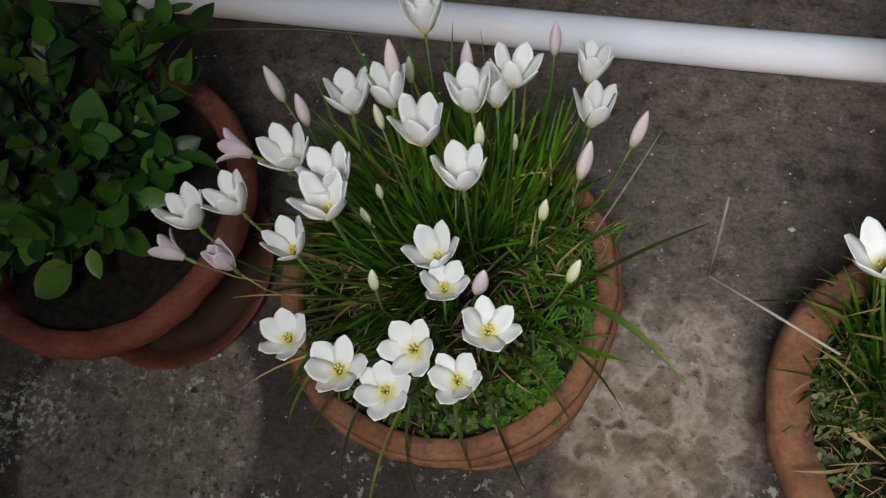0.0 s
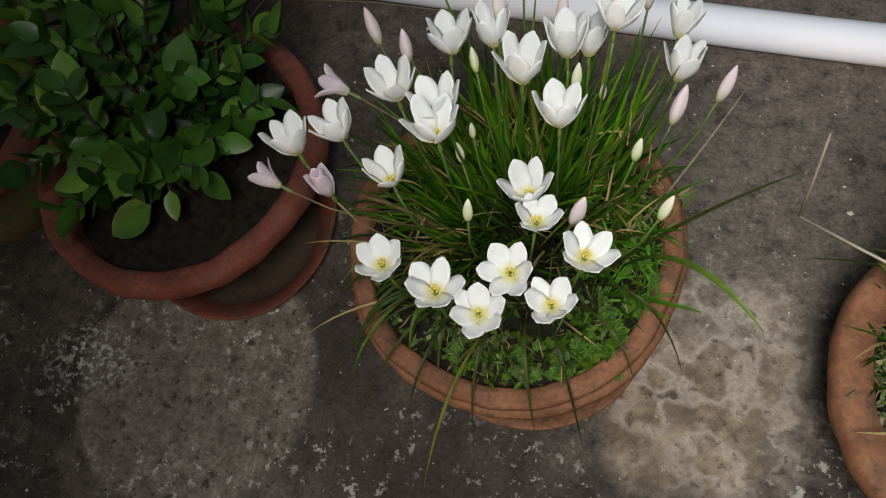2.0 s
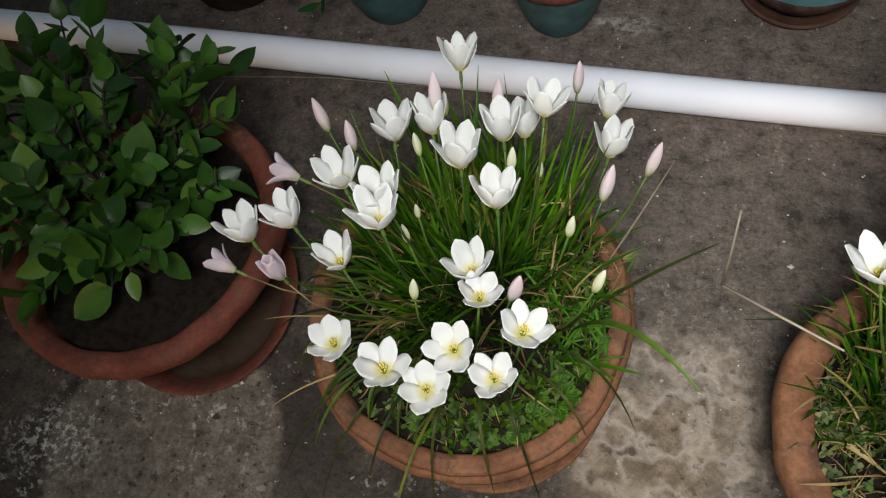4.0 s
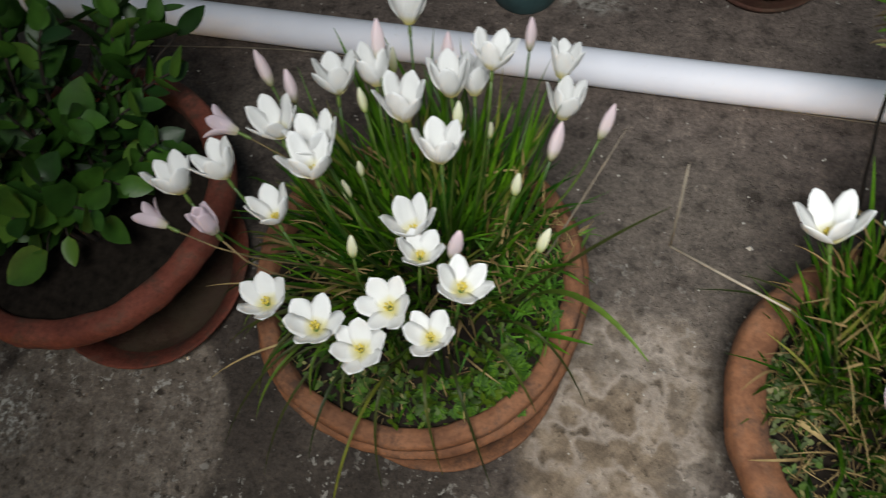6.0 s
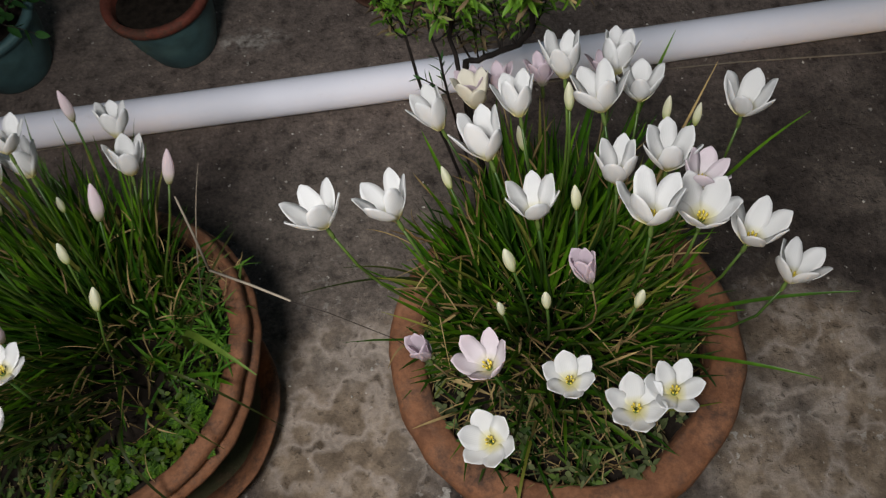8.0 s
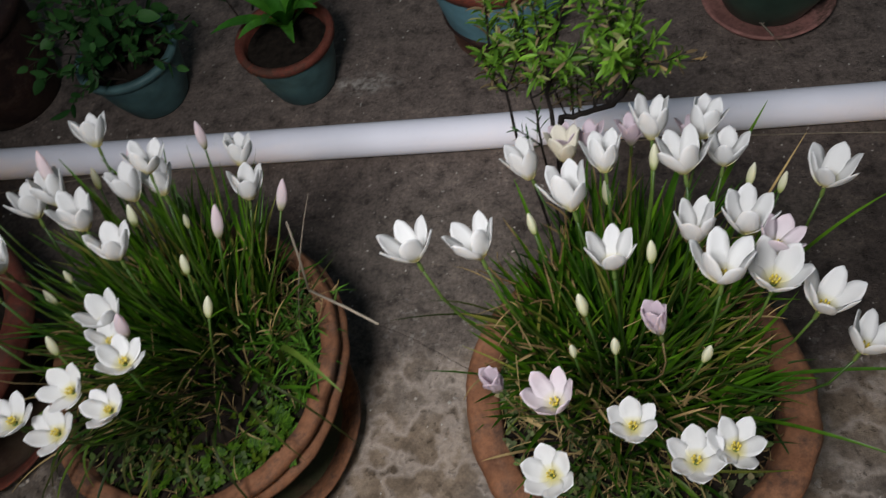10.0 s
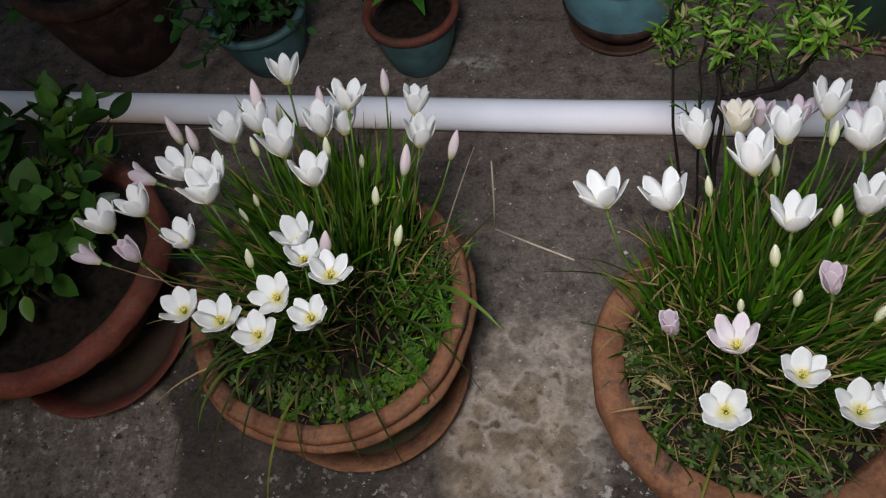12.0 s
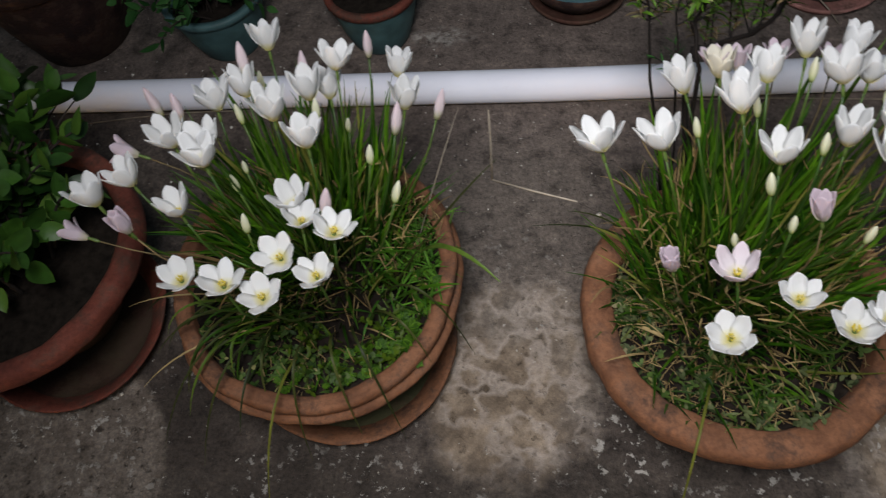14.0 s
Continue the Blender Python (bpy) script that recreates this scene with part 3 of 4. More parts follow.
def lily_clump(name, label, cx, cy, root_z, root, flowers, blushes, buds, blades, seed, lean, hanging, bare=None, size=1.0):
    r = random.Random(seed)
    clump = thing(name, cx, cy, root_z, label, "rain lily", "pots of rain lilies")
    base = Vector((cx, cy, root_z))

    def axis_at(p, more=1.0):
        """Heads lean out from the clump, and a little back towards the pipe."""
        return Vector((-0.08 + 1.7 * more * (p[0] - cx) + r.gauss(0, 0.09), lean + 1.9 * more * (p[1] - cy) + r.gauss(0, 0.09), 1.0)).normalized()

    def stalk(p, ax, rad, mat=STEM):
        """A bare stem from the soil up to the neck at p."""
        foot = Vector((0.45 * (p.x - cx) + r.uniform(-0.015, 0.015), 0.45 * (p.y - cy) + r.uniform(-0.015, 0.015), 0))
        end = p - base
        c1, c2 = foot + Vector((0, 0, 0.10)), end - ax * 0.10
        pts = []
        for i in range(9):
            t = i / 8
            pts.append(foot * (1 - t) ** 3 + c1 * 3 * t * (1 - t) ** 2 + c2 * 3 * t * t * (1 - t) + end * t ** 3)
        bm = bmesh.new()
        tube(bm, pts, [rad * (1.15 - 0.3 * i / 8) for i in range(9)], 6)
        part("stem", to_mesh("lily_stem", bm, mat), clump)

    for kind, (x, y, z) in flowers + blushes:
        ax = axis_at((x, y))
        if kind == "wilted":
            ax = Vector((-0.8, 0.15, 0.25)).normalized()
        p = Vector((x, y, z)) - ax * 0.017
        stalk(p - ax * 0.011, ax, 0.0009 if kind in ("wilted", "spent", "half") else 0.0014, TANSTEM if kind in ("wilted", "spent", "half") else STEM)
        turn = r.uniform(0, 6.28)
        neck = part("flower", NECK_ME, clump, {"wide": "wide open white flower", "open": "open white flower", "cup": "cup-shaped white flower", "aged": "ageing cream flower", "blush": "pale pink flower", "half": "half-closed pink flower", "wilted": "wilted drooping pink flower", "spent": "spent mauve flower"}[kind], aim(p - base, ax, turn, size * r.uniform(0.92, 1.07)))
        for k in range(3 if kind == "wilted" else 6):
            me = r.choice(TEPALS[kind])
            part("tepal", me, neck, "", Matrix.Rotation(k * math.pi / 3 + r.uniform(-0.12, 0.12), 4, "Z") @ Matrix.Rotation((0.0 if k % 2 else 0.07) + r.uniform(-0.09, 0.09), 4, "Y"))
        if kind not in ("half", "wilted", "spent"):
            for k in range(6):
                part("stamen", STAMEN_ME, neck, "", Matrix.Rotation(k * math.pi / 3 + r.uniform(-0.2, 0.2), 4, "Z"))
    for kind, (x, y, z) in buds:
        ax = axis_at((x, y), 1.15)
        half = {"cream": 0.0105, "pink": 0.0165, "small": 0.008}[kind]
        p = Vector((x, y, z)) - ax * half
        stalk(p, ax, 0.0013)
        part("bud", BUDS[kind], clump, {"cream": "closed cream bud", "pink": "closed pink bud", "small": "small green-white bud"}[kind], aim(p - base, ax, r.uniform(0, 6.28), r.uniform(0.9, 1.08)))
    for i in range(blades):
        a, q = r.uniform(0, 2 * math.pi), root * math.sqrt(r.random())
        foot = Vector((q * math.cos(a), q * math.sin(a), -0.004))
        away = a + r.gauss(0, 0.7)
        front = max(0.0, -math.sin(a)) * q / root
        if r.random() < 0.6 * front or (bare is not None and math.cos(a - bare) > 0.55 and r.random() < 0.7 * q / root + 0.25):
            continue
        tilt = 0.02 + (0.40 if bare is not None else 0.32) * (q / root) * r.uniform(0.1, 1.0) + 0.08 * r.random()
        behind = 0.84 if bare is None and math.cos(away - 2.1) > 0.6 else 1.0
        m = Matrix.Translation(foot) @ Matrix.Rotation(away, 4, "Z") @ Matrix.Rotation(tilt, 4, "Y") @ Matrix.Diagonal((1, 1, r.uniform(0.68, 0.94) * (1 - 0.5 * front) * behind, 1))
        part("leaf_blade", r.choice(BLADES[:10] if bare is not None else STRAIGHT), clump, "", m)
    for i in range(hanging):
        a = -math.pi / 2 + r.uniform(-1.5, 1.3)
        foot = Vector((0.118 * math.cos(a), 0.118 * math.sin(a) - 0.02, 0.0))
        m = Matrix.Translation(foot) @ Matrix.Rotation(a + r.gauss(0, 0.35), 4, "Z") @ Matrix.Rotation(r.uniform(0.2, 0.9), 4, "Y") @ Matrix.Diagonal((0.32, 0.8, r.uniform(0.25, 0.42), 1))
        part("leaf_blade", r.choice(BLADES), clump, "", m)
    # the short under-growth of the clump, too dense to count
    bm = bmesh.new()
    for i in range(620):
        a, q = r.uniform(0, 2 * math.pi), root * 1.05 * math.sqrt(r.random())
        if (math.sin(a) < -0.3 and q > 0.6 * root and r.random() < 0.7) or (bare is not None and math.cos(a - bare) > 0.5 and q > 0.25 * root):
            continue
        m = Matrix.Translation((q * math.cos(a), q * math.sin(a), -0.004)) @ Matrix.Rotation(a + r.gauss(0, 1.2), 4, "Z") @ Matrix.Rotation(r.uniform(0.05, 0.6 if bare is not None else 0.48), 4, "Y")
        strip(bm, m, r.uniform(0.07, 0.19), r.uniform(0.0026, 0.0042), r.uniform(0.1, 0.9 if bare is not None else 0.6), 0, 5, 0.35, r.uniform(-1, 1))
    tagged(part("undergrowth", to_mesh("undergrowth", bm, BLADE), clump, "dense short leaf blades"), kind="stuff")
    # low blades in a darker green: shade inside the clump put into the colour
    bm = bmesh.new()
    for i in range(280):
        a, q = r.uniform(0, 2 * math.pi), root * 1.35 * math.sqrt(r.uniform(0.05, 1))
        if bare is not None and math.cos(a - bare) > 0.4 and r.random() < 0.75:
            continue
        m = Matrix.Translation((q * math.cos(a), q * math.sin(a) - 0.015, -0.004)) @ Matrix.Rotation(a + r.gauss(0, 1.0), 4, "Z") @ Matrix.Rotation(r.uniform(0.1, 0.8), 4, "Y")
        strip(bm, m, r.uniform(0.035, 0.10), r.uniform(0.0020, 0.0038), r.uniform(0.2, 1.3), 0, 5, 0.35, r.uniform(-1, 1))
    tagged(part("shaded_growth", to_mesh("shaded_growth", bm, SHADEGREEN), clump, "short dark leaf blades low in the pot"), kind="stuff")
    bm = bmesh.new()
    for i in range(210 if bare is not None else 330):
        a, q = r.uniform(0, 2 * math.pi), root * 1.25 * math.sqrt(r.uniform(0.3, 1))
        m = Matrix.Translation((q * math.cos(a), q * math.sin(a), r.uniform(0, 0.13 if bare is not None else 0.19))) @ Matrix.Rotation(a + r.gauss(0, 0.8), 4, "Z") @ Matrix.Rotation(r.uniform(0.0, 1.3), 4, "Y")
        strip(bm, m, r.uniform(0.015, 0.062), r.uniform(0.0010, 0.0026), r.uniform(-0.6, 1.6), 0, 5, 0.35, r.uniform(-2, 2))
    tagged(part("withered_growth", to_mesh("withered_growth", bm, STRAW), clump, "withered tan growth"), kind="stuff")
    return clump


FLOWERS_A = [("wide", (0.004, 0.282, 0.503)), ("wide", (0.038, 0.274, 0.490)), ("wide", (0.056, 0.302, 0.511)), ("wide", (0.090, 0.291, 0.502)), ("wide", (0.109, 0.327, 0.523)), ("wide", (0.062, 0.363, 0.482)),
             ("open", (0.046, 0.387, 0.473)), ("wide", (-0.054, 0.301, 0.474)), ("open", (-0.064, 0.368, 0.493)), ("open", (-0.150, 0.375, 0.502)), ("open", (-0.110, 0.388, 0.516)), ("open", (-0.016, 0.383, 0.556)),
             ("open", (-0.024, 0.408, 0.545)), ("open", (-0.071, 0.428, 0.525)), ("cup", (0.025, 0.467, 0.516)), ("open", (0.061, 0.441, 0.505)), ("open", (-0.047, 0.497, 0.498)), ("cup", (-0.006, 0.493, 0.524)),
             ("cup", (0.048, 0.515, 0.490)), ("cup", (0.062, 0.538, 0.465)), ("open", (0.088, 0.518, 0.532)), ("cup", (0.135, 0.581, 0.449)), ("cup", (0.143, 0.549, 0.430)), ("cup", (-0.005, 0.580, 0.499))]
BLUSH_A = [("wilted", (-0.150, 0.450, 0.468)), ("wilted", (-0.183, 0.352, 0.461)), ("half", (-0.112, 0.345, 0.496))]
BUDS_A = [("pink", (-0.131, 0.513, 0.469)), ("pink", (-0.075, 0.470, 0.514)), ("pink", (0.094, 0.358, 0.507)), ("pink", (0.104, 0.583, 0.477)), ("pink", (0.182, 0.535, 0.428)), ("pink", (0.147, 0.473, 0.482)),
          ("pink", (-0.001, 0.502, 0.545)), ("pink", (0.035, 0.554, 0.474)), ("cream", (0.065, 0.477, 0.493)), ("cream", (0.124, 0.429, 0.481)), ("cream", (0.154, 0.386, 0.477)), ("cream", (0.006, 0.354, 0.473)),
          ("cream", (-0.017, 0.406, 0.468)), ("small", (-0.016, 0.435, 0.455)), ("small", (0.081, 0.509, 0.428)), ("cream", (-0.019, 0.551, 0.454)), ("cream", (-0.030, 0.496, 0.466))]
FLOWERS_B = [("wide", (0.518, 0.286, 0.470)), ("wide", (0.564, 0.263, 0.458)), ("wide", (0.593, 0.272, 0.465)), ("wide", (0.453, 0.247, 0.470)), ("open", (0.345, 0.418, 0.522)), ("open", (0.400, 0.417, 0.525)),
             ("open", (0.509, 0.411, 0.509)), ("cup", (0.476, 0.461, 0.521)), ("cup", (0.437, 0.526, 0.472)), ("aged", (0.474, 0.535, 0.486)), ("cup", (0.507, 0.499, 0.519)), ("cup", (0.549, 0.533, 0.515)),
             ("open", (0.568, 0.487, 0.529)), ("open", (0.609, 0.510, 0.502)), ("cup", (0.593, 0.531, 0.513)), ("cup", (0.577, 0.438, 0.497)), ("open", (0.615, 0.437, 0.512)), ("open", (0.583, 0.373, 0.557)),
             ("open", (0.626, 0.382, 0.522)), ("open", (0.688, 0.486, 0.497)), ("open", (0.665, 0.370, 0.503)), ("open", (0.702, 0.353, 0.463))]
BLUSH_B = [("blush", (0.458, 0.297, 0.499)), ("half", (0.410, 0.320, 0.467)), ("half", (0.540, 0.359, 0.493)), ("blush", (0.634, 0.412, 0.525)),
           ("spent", (0.472, 0.552, 0.474)), ("spent", (0.496, 0.556, 0.472)), ("spent", (0.535, 0.556, 0.476)), ("spent", (0.590, 0.554, 0.476))]
BUDS_B = [("cream", (0.444, 0.455, 0.482)), ("cream", (0.537, 0.398, 0.529)), ("cream", (0.484, 0.352, 0.536)), ("cream", (0.507, 0.332, 0.506)), ("cream", (0.575, 0.331, 0.489)), ("small", (0.475, 0.352, 0.443)),
          ("cream", (0.510, 0.495, 0.462)), ("cream", (0.634, 0.503, 0.468)), ("cream", (0.668, 0.514, 0.436)), ("cream", (0.548, 0.494, 0.514))]
lily_clump("rain_lily_clump", "clump of white rain lilies with pink buds in a clay pot", 0.008, 0.462, 0.182, 0.095, FLOWERS_A, BLUSH_A, BUDS_A, 320, 21, 0.43, 10, -0.6, 0.98)
lily_clump("rain_lily_clump", "dense clump of white rain lilies with cream buds, grassy leaves", 0.530, 0.432, 0.182, 0.105, FLOWERS_B, BLUSH_B, BUDS_B, 330, 22, 0.40, 3, None, 1.0)


# ---- weeds, straw and dry bits in the pots ----
def litter(name, label, cx, cy, z, rad, seed, tufts, clover, straws, arc, mat, blade, crumbs):
    r = random.Random(seed)
    bm = bmesh.new()

    beds = [(r.uniform(*arc), rad * math.sqrt(r.uniform(0.25, 0.95))) for _ in range(9)]

    def spot(lo=0.42):
        """Plants gather in beds, with bare soil between them."""
        if r.random() < 0.25:
            a, q = r.uniform(*arc), rad * math.sqrt(r.uniform(lo, 1))
        else:
            a, q = r.choice(beds)
            a, q = a + r.gauss(0, 0.13), min(rad, q + r.gauss(0, 0.014))
        return Vector((cx + q * math.cos(a), cy + q * math.sin(a), z))

    for _ in range(tufts):
        p = spot()
        for _ in range(r.randint(3, 6)):
            m = Matrix.Translation(p) @ Matrix.Rotation(r.uniform(0, 6.28), 4, "Z") @ Matrix.Rotation(r.uniform(0.1, 1.0), 4, "Y")
            strip(bm, m, blade * r.uniform(0.4, 1.1), r.uniform(0.0020, 0.0040), r.uniform(0.3, 1.6), 0, 5, 0.3, r.uniform(-1, 1))
    for _ in range(clover):
        p = spot(0.42) + Vector((0, 0, r.uniform(0.008, 0.038)))
        a0 = r.uniform(0, 6.28)
        tilt = Matrix.Rotation(r.uniform(-0.5, 0.5), 4, "X") @ Matrix.Rotation(r.uniform(-0.5, 0.5), 4, "Y")
        for k in range(3):
            m = Matrix.Translation(p) @ tilt @ Matrix.Rotation(a0 + k * 2.09, 4, "Z") @ Matrix.Rotation(1.35, 4, "Y")
            strip(bm, m, r.uniform(0.005, 0.0115), r.uniform(0.0035, 0.0075), 0.3, 0, 4, 0.12, 0, "oval")
    tagged(new(name, to_mesh(name, bm, mat)), label, "weeds", "weeds in the pots", "stuff")
    bm = bmesh.new()
    for _ in range(straws):
        a, q = r.uniform(0, 6.28), rad * math.sqrt(r.random())
        p = Vector((cx + q * math.cos(a), cy + q * math.sin(a), z + abs(r.gauss(0, 0.055)) * (1.25 - q / rad)))
        m = Matrix.Translation(p) @ Matrix.Rotation(r.uniform(0, 6.28), 4, "Z") @ Matrix.Rotation(r.uniform(0.6, 1.7), 4, "Y")
        strip(bm, m, r.uniform(0.010, 0.050), r.uniform(0.0006, 0.0017), r.uniform(-3.0, 3.2), 0, 5, 0.3, r.uniform(-2, 2))
    for _ in range(crumbs):
        p = spot(0.3) + Vector((0, 0, r.uniform(0.0, 0.012)))
        m = Matrix.Translation(p) @ Matrix.Rotation(r.uniform(0, 6.28), 4, "Z") @ Matrix.Rotation(r.uniform(1.1, 1.9), 4, "Y")
        strip(bm, m, r.uniform(0.004, 0.018), r.uniform(0.0006, 0.0024), r.uniform(-1.5, 1.5), 0, 3, 0.3, r.uniform(-2, 2))
    tagged(new("dry_straw", to_mesh("dry_straw", bm, STRAW)), "dry straw and withered leaf bits on the soil", "dry leaves", "", "stuff")


litter("pot_weeds", "low green clover and grass weeds on the soil", *POT_A, 0.186, 0.168, 31, 34, 90, 130, (-1.75, 0.6), WEED, 0.034, 60)
litter("pot_weeds", "dark low weeds and bits on the soil", *POT_A, 0.186, 0.165, 37, 34, 90, 70, (-3.1, -1.2), WEED_DULL, 0.032, 140)
litter("pot_grass", "tufts of bright grass beside the lilies", *POT_A, 0.188, 0.160, 33, 34, 0, 50, (-0.55, 0.75), GRASS, 0.080, 30)
litter("pot_weeds", "sparse dull grass and seedlings on the soil", *POT_B, 0.188, 0.153, 32, 50, 80, 210, (-3.5, 0.4), WEED_DULL, 0.060, 60)
litter("pot_weeds", "low greyish weeds tangled with dead threads on the soil", *POT_B, 0.190, 0.158, 39, 26, 75, 360, (-3.6, -0.6), MOSSWEED, 0.030, 260)
litter("pot_grass", "tan tuft of dried grass at the rim", 0.130, 0.510, 0.186, 0.040, 36, 7, 0, 120, (-3.1, 3.1), WEED_DULL, 0.06, 60)


def cut_leaf():
    """A small divided leaf: five toothed lobes in a fan on a thin stalk."""
    bm = bmesh.new()
    strip(bm, I4, 0.022, 0.0011, 0.5, 0.0, 4, 0.2)
    tip = Matrix.Translation((0.0052, 0, 0.0210)) @ Matrix.Rotation(1.0, 4, "Y")
    for k, (a, f) in enumerate(((-1.25, 0.7), (-0.62, 0.9), (0.0, 1.1), (0.62, 0.9), (1.25, 0.7))):
        m = tip @ Matrix.Rotation(a, 4, "X") @ Matrix.Translation((0, 0, 0.0004 * k))
        strip(bm, m, 0.013 * f, 0.0066 * f, 0.35, 0, 5, 0.15, 0, "lance")
        for side in (-0.6, 0.6):
            strip(bm, m @ Matrix.Translation((0.0003, 0, 0.005 * f)) @ Matrix.Rotation(side, 4, "X"), 0.0065 * f, 0.0036 * f, 0.3, 0, 3, 0.15, 0, "lance")
    return to_mesh("cut_leaf", bm, HERB)


CUT_LEAF = cut_leaf()


def seedling(x, y, z, leaves, size, seed):
    """A low weed with divided leaves spreading from one root."""
    r = random.Random(seed)
    plant = thing("seedling", x, y, z, "low green weed with divided leaves on the soil", "weed", "seedlings in the lily pot")
    for k in range(leaves):
        part("leaf", CUT_LEAF, plant, "", Matrix.Rotation(k * 2.4 + r.uniform(-0.3, 0.3), 4, "Z") @ Matrix.Rotation(r.uniform(0.15, 0.95), 4, "Y") @ Matrix.Scale(size * r.uniform(0.75, 1.2), 4))


for k, (x, y) in enumerate(((0.146, 0.412), (0.138, 0.368), (0.120, 0.352), (0.098, 0.318), (0.128, 0.322), (0.060, 0.310), (0.030, 0.292), (0.076, 0.296), (-0.020, 0.290), (-0.055, 0.305))):
    seedling(x, y, 0.190, 8 if k < 6 else 6, (1.0, 0.9, 1.1, 1.05, 0.85)[k % 5] * (1.0 if k < 6 else 0.75), 50 + k)


# ---- long single blades and dry stalks ----
def bowed(bm, pts, width):
    """A narrow folded blade through a few points."""
    pts = [Vector(p) for p in pts]
    n, rows = 10, []
    for i in range(n + 1):
        t = i / n
        a, b, c = pts
        p = a * (1 - t) ** 2 + b * 2 * t * (1 - t) + c * t * t
        d = ((b - a) * (1 - t) + (c - b) * t).normalized()
        side = d.cross(Vector((0, 0, 1))).normalized()
        w = width * (1 - t ** 4 * 0.85)
        rows.append([bm.verts.new(p + side * (w / 2) + Vector((0, 0, w * 0.2))), bm.verts.new(p), bm.verts.new(p - side * (w / 2) + Vector((0, 0, w * 0.2)))])
    for a, b in zip(rows, rows[1:]):
        bm.faces.new((a[0], a[1], b[1], b[0]))
        bm.faces.new((a[1], a[2], b[2], b[1]))


clumps = [o for o in scene.objects if o.name.startswith("rain_lily_clump")]
def lone_blade(host, pts, w, mat, lab):
    """One long blade of a clump, through three points of the room."""
    bm = bmesh.new()
    off = clumps[host].location
    bowed(bm, [Vector(p) - off for p in pts], w)
    part("leaf_blade", to_mesh("single_blade", bm, mat), clumps[host], lab)


lone_blade(0, ((0.12, 0.43, 0.20), (0.172, 0.405, 0.420), (0.252, 0.342, 0.372)), 0.0070, OLIVE, "broad blade leaning out over the rim")
lone_blade(0, ((0.11, 0.43, 0.20), (0.173, 0.451, 0.329), (0.248, 0.462, 0.426)), 0.0048, DARKBLADE, "long blade leaning out over the rim")
lone_blade(0, ((0.10, 0.40, 0.19), (0.15, 0.37, 0.31), (0.205, 0.36, 0.33)), 0.0060, BLADE, "broad blade leaning out over the rim")
lone_blade(0, ((-0.005, 0.33, 0.20), (-0.012, 0.235, 0.315), (-0.034, 0.144, 0.15)), 0.0034, YELLOWING, "yellowing blade hanging over the rim")
for tip, top in (((-0.186, 0.208, 0.15), 0.275), ((-0.132, 0.190, 0.14), 0.270), ((-0.150, 0.275, 0.19), 0.262), ((0.006, 0.205, 0.13), 0.280),
                 ((0.071, 0.236, 0.15), 0.285), ((0.124, 0.238, 0.13), 0.290), ((0.160, 0.315, 0.20), 0.266), ((0.211, 0.344, 0.15), 0.300)):
    d = Vector((tip[0] - 0.008, tip[1] - 0.44, 0)).normalized()
    foot = Vector((0.008, 0.44, 0.188)) + d * 0.085
    lone_blade(0, (foot, Vector((0.008, 0.44, 2 * top - 0.19)) + d * 0.165, tip), 0.0036, DARKBLADE, "thin dark blade hanging over the rim")
r_o = random.Random(41)
for i in range(34):
    a = r_o.uniform(2.75, 4.35)
    d, reach = Vector((math.cos(a), math.sin(a), 0)), r_o.uniform(0.165, 0.250)
    root = Vector((0.000, 0.445, 0.188)) + d * r_o.uniform(0.05, 0.10)
    tip = Vector((0.000, 0.440, r_o.uniform(0.165, 0.255))) + Matrix.Rotation(r_o.gauss(0, 0.22), 3, "Z") @ d * reach
    lone_blade(0, (root, root.lerp(tip, 0.6) + Vector((0, 0, r_o.uniform(0.05, 0.13))), tip), r_o.uniform(0.0028, 0.0046), (SHADEGREEN, DARKBLADE, OLIVE, DARKBLADE)[i % 4], "blade drooping over the rim")
lone_blade(0, ((0.13, 0.48, 0.20), (0.17, 0.50, 0.34), (0.201, 0.551, 0.405)), 0.0022, STALK, "thin dry stalk")
lone_blade(0, ((-0.06, 0.42, 0.21), (-0.11, 0.412, 0.315), (-0.166, 0.414, 0.300)), 0.0046, STRAW, "short yellowed blade")
lone_blade(0, ((-0.07, 0.40, 0.20), (-0.15, 0.375, 0.290), (-0.223, 0.361, 0.258)), 0.0026, STRAW, "short yellowed blade")
lone_blade(0, ((-0.05, 0.36, 0.20), (-0.13, 0.320, 0.270), (-0.20, 0.27, 0.215)), 0.0028, STRAW, "short yellowed blade")
lone_blade(0, ((0.07, 0.36, 0.20), (0.10, 0.33, 0.27), (0.12, 0.33, 0.23)), 0.0022, STRAW, "short yellowed blade")
lone_blade(1, ((0.60, 0.46, 0.20), (0.64, 0.49, 0.40), (0.685, 0.543, 0.470)), 0.0030, STRAW, "dry blade with a pale tip")
lone_blade(1, ((0.40, 0.40, 0.20), (0.375, 0.40, 0.29), (0.352, 0.37, 0.25)), 0.0030, STRAW, "short yellowed blade")
lone_blade(1, ((0.43, 0.33, 0.20), (0.40, 0.31, 0.26), (0.37, 0.31, 0.225)), 0.0030, STRAW, "short yellowed blade")
lone_blade(1, ((0.44, 0.46, 0.19), (0.40, 0.48, 0.27), (0.286, 0.427, 0.344)), 0.0032, DARKBLADE, "long blade leaning out over the rim")
lone_blade(1, ((0.45, 0.44, 0.19), (0.40, 0.47, 0.30), (0.325, 0.455, 0.330)), 0.0030, DARKBLADE, "long blade leaning out over the rim")
lone_blade(1, ((0.50, 0.31, 0.19), (0.455, 0.20, 0.30), (0.452, 0.135, 0.10)), 0.0032, YELLOWING, "yellow-green blade hanging over the rim")
